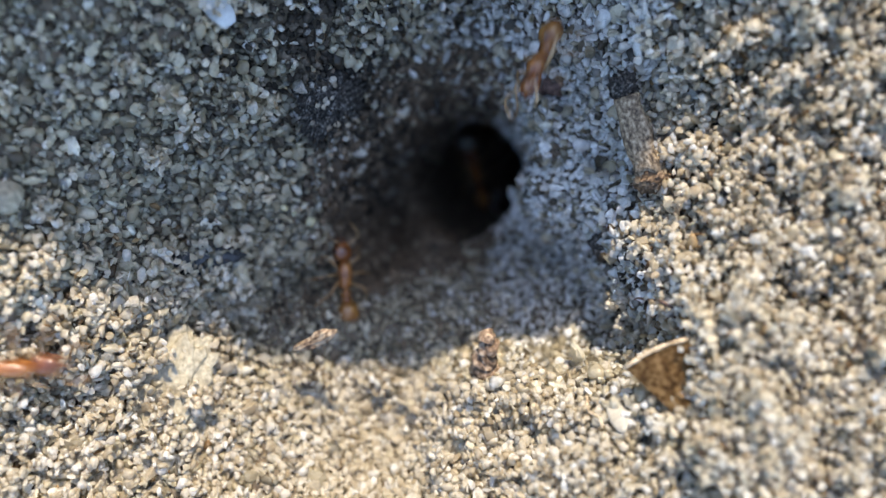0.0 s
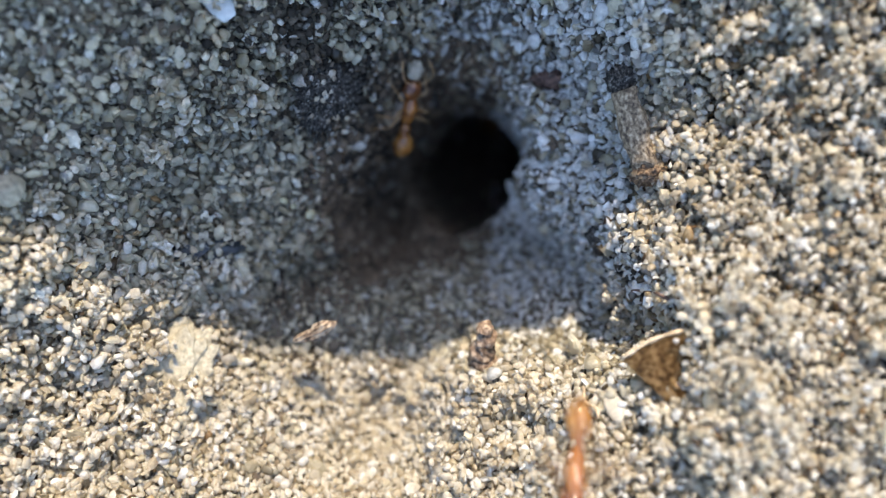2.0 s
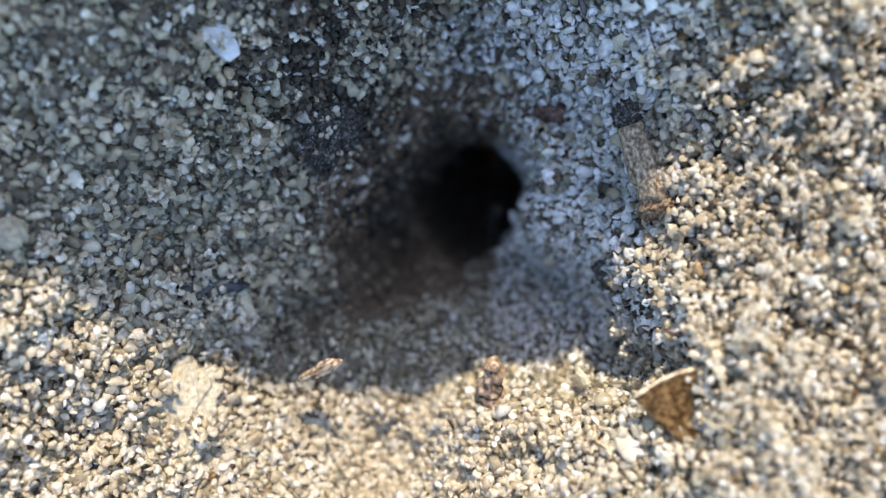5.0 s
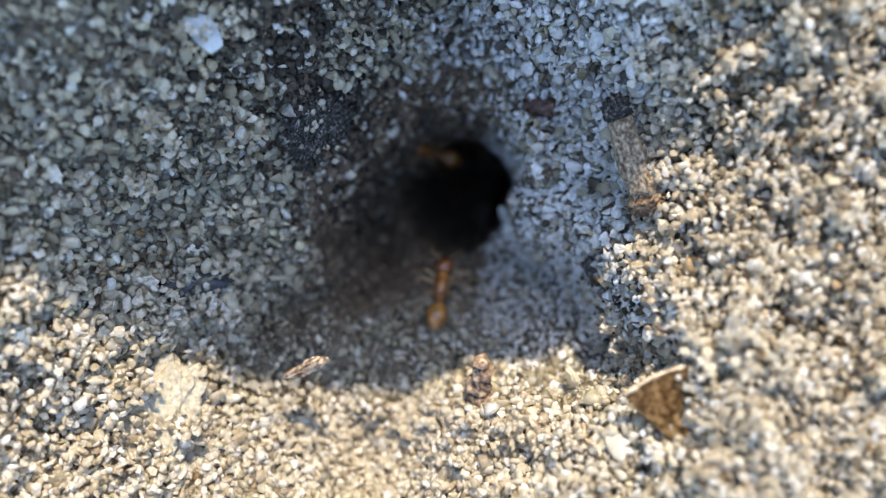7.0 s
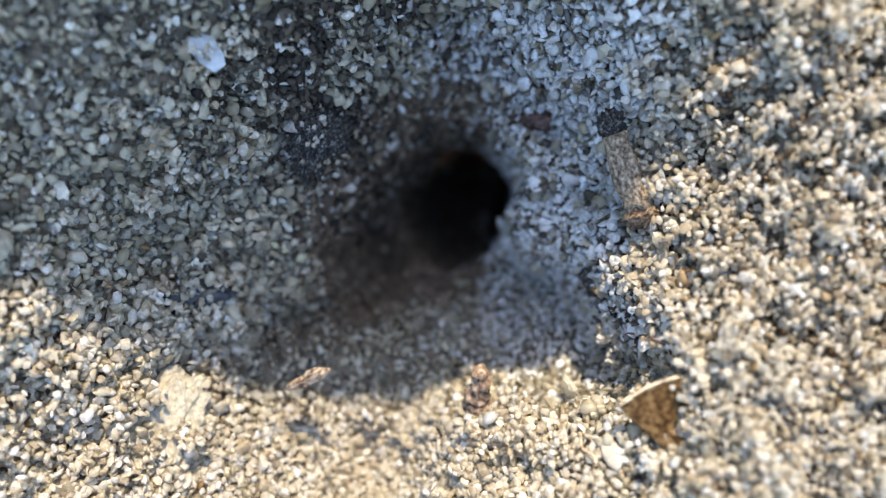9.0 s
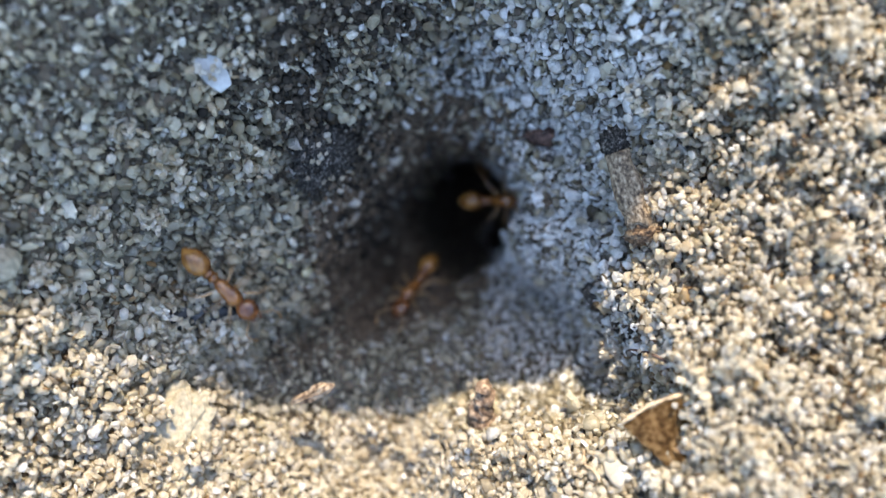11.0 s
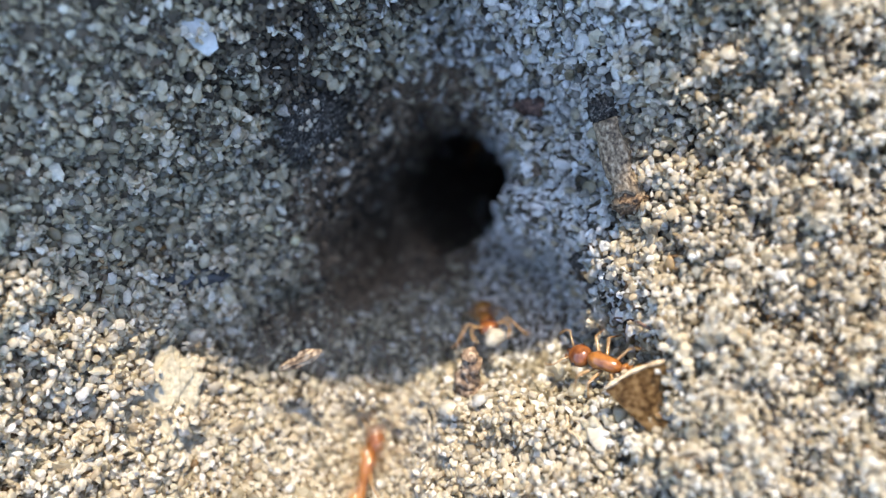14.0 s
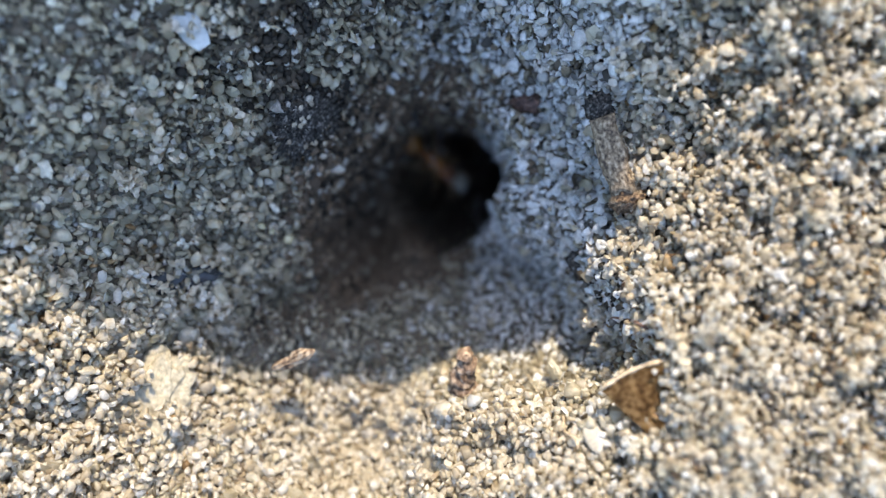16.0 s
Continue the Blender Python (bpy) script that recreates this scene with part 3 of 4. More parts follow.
def leaf_piece():
    """A curled triangular scrap of leaf with a pale rolled edge on its upper side."""
    bm = bmesh.new()
    n, rows = 16, []
    for i in range(n):
        row = []
        for j in range(n):
            u, v = i / (n - 1), j / (n - 1)
            width = 1.0 - 0.75 * v
            x = -1.5 + 3.1 * (0.45 * v + u * width)
            y = -2.9 * v + 0.25 * math.sin(3 * u)
            z = 0.75 * (1 - v) ** 1.5 + 0.22 * math.sin(2.6 * u + 1) + 0.12 * noise.noise(Vector((x * 1.3, y * 1.3, 4)))
            row.append(bm.verts.new((x, y, z)))
        rows.append(row)
    for a, b in zip(rows, rows[1:]):
        for k in range(n - 1):
            bm.faces.new((a[k], b[k], b[k + 1], a[k + 1]))
    bmesh.ops.solidify(bm, geom=bm.faces[:], thickness=0.09)
    return bm


leaf = new("leaf_scrap")
leaf.matrix_world = Matrix.Translation(Vector((7.8, -3.55, 3.95)) * MM) @ pose(0, 0, 0, -16, -6, 22) @ Matrix.Scale(0.96, 4)
tagged(leaf, "curled brown dead leaf scrap with pale edge", "leaf")
part("blade", leaf_piece(), mat_leaf, leaf)
bm = bmesh.new()
rim = [(-1.55 + 3.15 * k / 12, 0.02 + 0.25 * math.sin(3 * k / 12), 0.78 + 0.22 * math.sin(2.6 * k / 12 + 1) + 0.03 * math.sin(k * 2.1)) for k in range(13)]
tube(bm, rim, [0.04] + [0.075 + 0.03 * math.sin(k * 1.9) for k in range(11)] + [0.03], 8)
part("edge", bm, mat_rim, leaf, "pale rolled leaf edge")

bm = bmesh.new()
tube(bm, [(-1.25 + 2.5 * k / 12, 0.04 * math.sin(k), 0.05 * math.sin(k * 0.8)) for k in range(13)],
     [0.08, 0.13, 0.17, 0.2, 0.23, 0.26, 0.28, 0.29, 0.28, 0.26, 0.22, 0.16, 0.06], 18, 0.7)
bmesh.ops.subdivide_edges(bm, edges=bm.edges, cuts=1, use_grid_fill=True)
for v in bm.verts:
    v.co += Vector((0, v.co.y, v.co.z)) * 0.12 * math.sin(7 * math.atan2(v.co.z, v.co.y)) + Vector((0, 0.06, 0.06)) * noise.noise(v.co * 3)
thing("twig", bm, mat_twig, stand(-6.0, -4.1, 24, 4.0, most=0.15) @ pose(0, 0, 0, 0, -38, 0), "short weathered grey-brown twig in the pit", "twig")

# a ringed plant stub that leans out of the lip of the pit
bm = bmesh.new()
tube(bm, [(0.08 * math.sin(k * 0.5), 0, -1.5 + 2.7 * k / 26) for k in range(27)],
     [(0.72 - 0.017 * k) * (1 + 0.035 * math.sin(k * 1.9)) for k in range(26)] + [0.1], 18)
for v in bm.verts:
    v.co += v.co.normalized() * 0.24 * noise.fractal(v.co * 2.9, 1.0, 2.0, 4)
thing("plant_stub", bm, mat_stub, Matrix.Translation(Vector((1.78, -4.1, -0.72)) * MM) @ pose(0, 0, 0, -58, 6, 0),
      "ringed dry plant stub leaning out of the sand", "plant stub")

bm = lump((3.3, 2.7, 0.8), 11, 0.55, 5, 3.6, 4)
flake = thing("charred_flake", bm, mat_char, stand(-4.9, 6.6, 70, 0.12), "black charred crust speckled with grey grains", "charcoal")
rnd = random.Random(19)
for k in range(10):
    w, r = rnd.uniform(0, math.tau), 1.5 * math.sqrt(rnd.random())
    part("speck", lump((0.27, 0.23, 0.16), 400 + k, 0.1, 2, 1.0, 5), mat_grain, flake, "pale grain stuck to the crust", at=(r * math.cos(w), 0.8 * r * math.sin(w), 0.36))
bm = lump((1.5, 1.3, 0.8), 23, 0.45, 3, 2.0, 3)
thing("seed_husk", bm, mat_brown, stand(4.75, 7.6, 20, 0.2), "reddish-brown crumpled seed husk among sand grains", "seed")
bm = lump((1.2, 1.5, 0.8), 29, 0.4, 3, 2.4, 3)
thing("dark_crust", bm, mat_char, stand(6.9, 0.45, 20, 0.15), "dark crumbling crust on the pit edge", "crust")
bm = lump((3.3, 1.3, 0.9), 31, 0.3, 4, 2.2, 6)
thing("stone_sliver", bm, mat_slate, stand(-10.35, -0.2, 4, -0.12, most=0.5), "smooth blue-grey stone sliver half buried", "stone")
for k, (x, y, size) in enumerate([(-7.2, 2.2, 0.42), (-6.85, 2.0, 0.3), (-6.3, 1.7, 0.62)]):
    bm = lump((size, size * 0.8, size * 0.7), 41 + k, 0.1, 2, 1.0, 7)
    thing("glassy_crumb", bm, mat_amber, stand(x, y, 30 * k, 0.35), "shiny yellow-green glassy crumb on sand", "crumb", False, "glassy crumbs")
bm = lump((0.72, 1.35, 0.26), 51, 0.06, 3, 1.0, 3)
thing("pale_husk", bm, mat_husk, stand(6.35, -5.85, 20, 0.3), "pale oval husk lying flat on sand", "husk")
bm = bmesh.new()
tube(bm, [(0.12 * math.sin(k * 0.8), -0.8 + 0.16 * k, 0.1) for k in range(11)], [0.03] + [0.06] * 9 + [0.02], 6)
thing("straw_fibre", bm, mat_rim, stand(5.6, -5.9, 25, 0.35), "short straw-coloured fibre beside a husk", "straw")
bm = lump((3.4, 5.8, 1.0), 67, 0.24, 5, 1.7, 8)
for v in bm.verts:
    v.co += Vector((0, 0, 1)) * (0.07 * noise.fractal(v.co * 2.2, 1.0, 2.0, 5))
thing("sandstone_slab", bm, mat_pale, stand(-11.7, -5.7, -26, 0.02, most=0.5), "pale crumbly sandstone slab in the sunlit sand", "stone")
bm = lump((0.36, 1.15, 0.5), 71, 0.15, 2, 1.5, 3)
thing("dark_splinter", bm, mat_char, stand(-0.7, 8.2, 8, 0.75, most=0.5), "small black splinter stuck above the burrow", "splinter")
bm = lump((2.0, 0.95, 0.6), 81, 0.15, 3, 1.2, 7)
thing("cream_pebble", bm, mat_pale, stand(11.3, -6.8, -58, 0.15), "cream pebble on the sunlit bank", "pebble")
bm = lump((1.3, 1.2, 1.0), 83, 0.08, 3, 0.8, 6)
thing("cream_pebble", bm, mat_pale, stand(-15.9, 2.1, 30, 0.4), "cream pebble catching the sun on the rim", "pebble")
bm = bmesh.new()
tube(bm, [(0.35 * math.sin(k * 0.28), 1.1 - 0.2 * k, 0.12 + 0.05 * math.sin(k)) for k in range(12)], [0.03] + [0.08] * 10 + [0.03], 6)
thing("grass_stalk", bm, mat_husk, stand(12.3, 3.3, 10, 0.2), "thin curved dry grass stalk on the bank", "grass stalk")
for k in range(3):
    bm = bmesh.new()
    tube(bm, [(-0.9 + 0.17 * i, 0.1 * math.sin(i * 0.5 + k), 0.12 * math.sin(i * 0.35)) for i in range(11)], [0.03] + [0.09 - 0.004 * i for i in range(9)] + [0.02], 6, 0.6)
    thing("plant_shred", bm, mat_brown, stand(8.2 + 0.45 * k, -1.5 - 0.22 * k, 28 - 14 * k, 0.25), "thin brown plant shred in a hollow of the bank", "plant shred", group="plant shreds")


# coarse single grains strewn on the slopes
grain_meshes = []
for k in range(10):
    bm = lump((1.0, 0.85, 0.7), 200 + k, 0.08, 2, 1.0, 7)
    grain_meshes.append(mesh_of("sand_grain", bm, mat_grain, False))
clump_meshes = [mesh_of("grain", lump((1.0, 0.85, 0.72), 230 + k, 0.1, 2, 1.0, 7), mat_clump, False) for k in range(8)]


def clump(count, spread, seed, m):
    """Grains stuck together in a heap."""
    rnd = random.Random(seed)
    heap = new("sand_clump")
    heap.matrix_world = m
    for k in range(count):
        ob = new("grain", clump_meshes[rnd.randrange(8)])
        ob.parent = heap
        ob.matrix_basis = (pose(rnd.gauss(0, spread) * MM, rnd.gauss(0, 0.85 * spread) * MM, rnd.gauss(0, 0.5 * spread) * MM,
                                rnd.uniform(0, 360), rnd.uniform(0, 360), 0) @ Matrix.Scale(rnd.uniform(0.32, 0.52), 4))
    return tagged(heap, "clump of pale sand grains stuck together", "sand clump", "sand clumps")


for k, (x, y, n, s) in enumerate([(9.3, 3.9, 46, 0.62), (8.5, 5.6, 26, 0.45), (8.5, 1.85, 24, 0.45), (8.7, 0.35, 22, 0.42), (9.2, -2.3, 24, 0.45),
                                  (10.8, 2.6, 20, 0.42), (10.6, -0.6, 22, 0.45), (-8.9, 8.2, 22, 0.42), (-11.0, 6.6, 22, 0.42), (-8.2, 3.2, 22, 0.42), (1.85, -4.75, 46, 0.62), (3.4, -5.6, 30, 0.5)]):
    clump(n, s, 100 + k, stand(x, y, 40 * k, 0.3))

rnd = random.Random(5)
made = 0
while made < 200:
    x, y = rnd.uniform(-15, 13), rnd.uniform(-9, 12)
    if hole_reach(np.array(x), np.array(y)) < 1.3:
        continue
    ob = new("sand_grain", grain_meshes[made % 10])
    size = rnd.uniform(0.3, 0.46)
    ob.matrix_world = stand(x, y, rnd.uniform(0, 360), 0.3) @ pose(0, 0, 0, rnd.uniform(-40, 40), rnd.uniform(-40, 40), 0) @ Matrix.Scale(size, 4)
    ob.parent = ground
    made += 1
# grains that have slid over the buried side of the leaf scrap
for k in range(26):
    v = rnd.uniform(0.15, 0.98)
    u = rnd.uniform(0.85 - 0.45 * v, 1.02)
    at = (-1.5 + 3.1 * (0.45 * v + u * (1.0 - 0.75 * v)), -2.9 * v + 0.25 * math.sin(3 * u), 0.95 * (1 - v) ** 1.5 + 0.22 * math.sin(2.6 * u + 1) + 0.12)
    ob = new("sand_grain", grain_meshes[k % 10])
    ob.matrix_world = leaf.matrix_world @ Matrix.Translation(Vector(at) * MM) @ pose(0, 0, 0, rnd.uniform(0, 360), rnd.uniform(0, 360), 0) @ Matrix.Scale(rnd.uniform(0.3, 0.46), 4)
    ob.parent = ground


# ---- ants ----
def chitin(name, dark, light, rough=0.14, thin=0.22):
    m, nodes, links, bsdf = material(name)
    where = nodes.new("ShaderNodeTexCoord").outputs["Object"]
    spots = node(nodes, "ShaderNodeTexNoise", Scale=2200.0, Detail=4.0)
    links.new(where, spots.inputs["Vector"])
    tone = ramp(nodes, [(0.35, dark), (0.65, light)])
    links.new(spots.outputs[0], tone.inputs[0])
    links.new(tone.outputs[0], bsdf.inputs["Base Color"])
    bsdf.inputs["Roughness"].default_value = rough
    bsdf.inputs["Coat Weight"].default_value = 0.8
    bsdf.inputs["Coat Roughness"].default_value = 0.08
    pits = node(nodes, "ShaderNodeTexNoise", Scale=16000.0, Detail=2.0)
    links.new(where, pits.inputs["Vector"])
    bump = node(nodes, "ShaderNodeBump", Strength=0.25, Distance=0.00002)
    links.new(pits.outputs[0], bump.inputs["Height"])
    links.new(bump.outputs[0], bsdf.inputs["Normal"])
    glow = nodes.new("ShaderNodeBsdfTranslucent")
    links.new(tone.outputs[0], glow.inputs[0])
    both = nodes.new("ShaderNodeMixShader")
    both.inputs[0].default_value = thin
    links.new(bsdf.outputs[0], both.inputs[1])
    links.new(glow.outputs[0], both.inputs[2])
    links.new(both.outputs[0], nodes["Material Output"].inputs["Surface"])
    return m


mat_head = chitin("ant_head", (0.1, 0.03, 0.01), (0.27, 0.095, 0.027))
mat_body = chitin("ant_body", (0.16, 0.05, 0.014), (0.38, 0.155, 0.036))
mat_gaster = chitin("ant_gaster", (0.19, 0.07, 0.018), (0.45, 0.22, 0.055), thin=0.35)
mat_leg = chitin("ant_leg", (0.33, 0.18, 0.075), (0.56, 0.38, 0.2), thin=0.4)
mat_eye = chitin("ant_eye", (0.01, 0.008, 0.008), (0.02, 0.015, 0.012), thin=0.0)


def build_ant():
    """A worker ant about 4 mm long; x is ahead, its feet stand at z = 0."""
    ant = new("ant")
    head = part("head", tube(bmesh.new(), [(0.0, 0, 0), (0.1, 0, 0.0), (0.28, 0, 0), (0.5, 0, 0), (0.72, 0, -0.02), (0.88, 0, -0.05), (0.95, 0, -0.06)],
                             [0.138, 0.345, 0.46, 0.483, 0.437, 0.31, 0.138], 14, 0.78), mat_head, ant, at=(0.72, 0, 0.72))
    for side in (-1, 1):
        part("eye", lump((0.16, 0.1, 0.16), 3, 0.0, 2, 1, 0), mat_eye, head, "tiny black eye", at=(0.5, 0.46 * side, 0.14))
        jaw = tube(bmesh.new(), [(0, 0, 0), (0.12, 0.06 * side, 0), (0.24, 0.0, 0), (0.28, -0.1 * side, 0)], [0.09, 0.09, 0.06, 0.02], 8, 0.7)
        part("mandible", jaw, mat_head, head, at=(0.88, 0.14 * side, -0.08))
        feeler = tube(bmesh.new(), [(0, 0, 0), (0.2, 0.3 * side, 0.18), (0.42, 0.62 * side, 0.22), (0.7, 0.66 * side, 0.08), (0.95, 0.6 * side, -0.12), (1.15, 0.52 * side, -0.25)],
                      [0.04, 0.035, 0.035, 0.04, 0.06, 0.03], 7)
        part("antenna", feeler, mat_leg, head, at=(0.74, 0.16 * side, 0.14))
    part("thorax", tube(bmesh.new(), [(0.78, 0, 0.7), (0.62, 0, 0.73), (0.35, 0, 0.78), (0.05, 0, 0.74), (-0.2, 0, 0.68), (-0.45, 0, 0.62), (-0.66, 0, 0.55)],
                        [0.138, 0.299, 0.38, 0.333, 0.31, 0.287, 0.138], 12), mat_body, ant)
    part("petiole", tube(bmesh.new(), [(-0.6, 0, 0.54), (-0.74, 0, 0.56), (-0.84, 0, 0.64), (-0.93, 0, 0.56), (-1.0, 0, 0.56), (-1.1, 0, 0.6), (-1.22, 0, 0.58)],
                         [0.16, 0.2, 0.28, 0.21, 0.21, 0.29, 0.21], 10), mat_body, ant)
    part("gaster", tube(bmesh.new(), [(-1.15, 0, 0.58), (-1.25, 0, 0.6), (-1.45, 0, 0.64), (-1.75, 0, 0.64), (-2.1, 0, 0.57), (-2.38, 0, 0.48), (-2.55, 0, 0.42)],
                        [0.138, 0.322, 0.471, 0.529, 0.46, 0.253, 0.057], 14, 0.9), mat_gaster, ant, "glossy amber gaster")
    for x, ahead, out in [(0.5, 0.95, 1.15), (0.15, -0.1, 1.5), (-0.2, -1.15, 1.35)]:
        for side in (-1, 1):
            leg = tube(bmesh.new(), [(0, 0, 0), (0.06 * ahead, 0.18 * side, -0.02), (0.4 * ahead, 0.55 * out * side, 0.3), (0.48 * ahead, 0.6 * out * side, 0.28),
                                     (0.8 * ahead, 0.88 * out * side, -0.3), (0.95 * ahead, 1.0 * out * side, -0.5), (1.2 * ahead, 1.18 * out * side, -0.54)],
                       [0.07, 0.075, 0.055, 0.036, 0.038, 0.024, 0.018], 7)
            part("leg", leg, mat_leg, ant, at=(x, 0.16 * side, 0.56))
    return ant


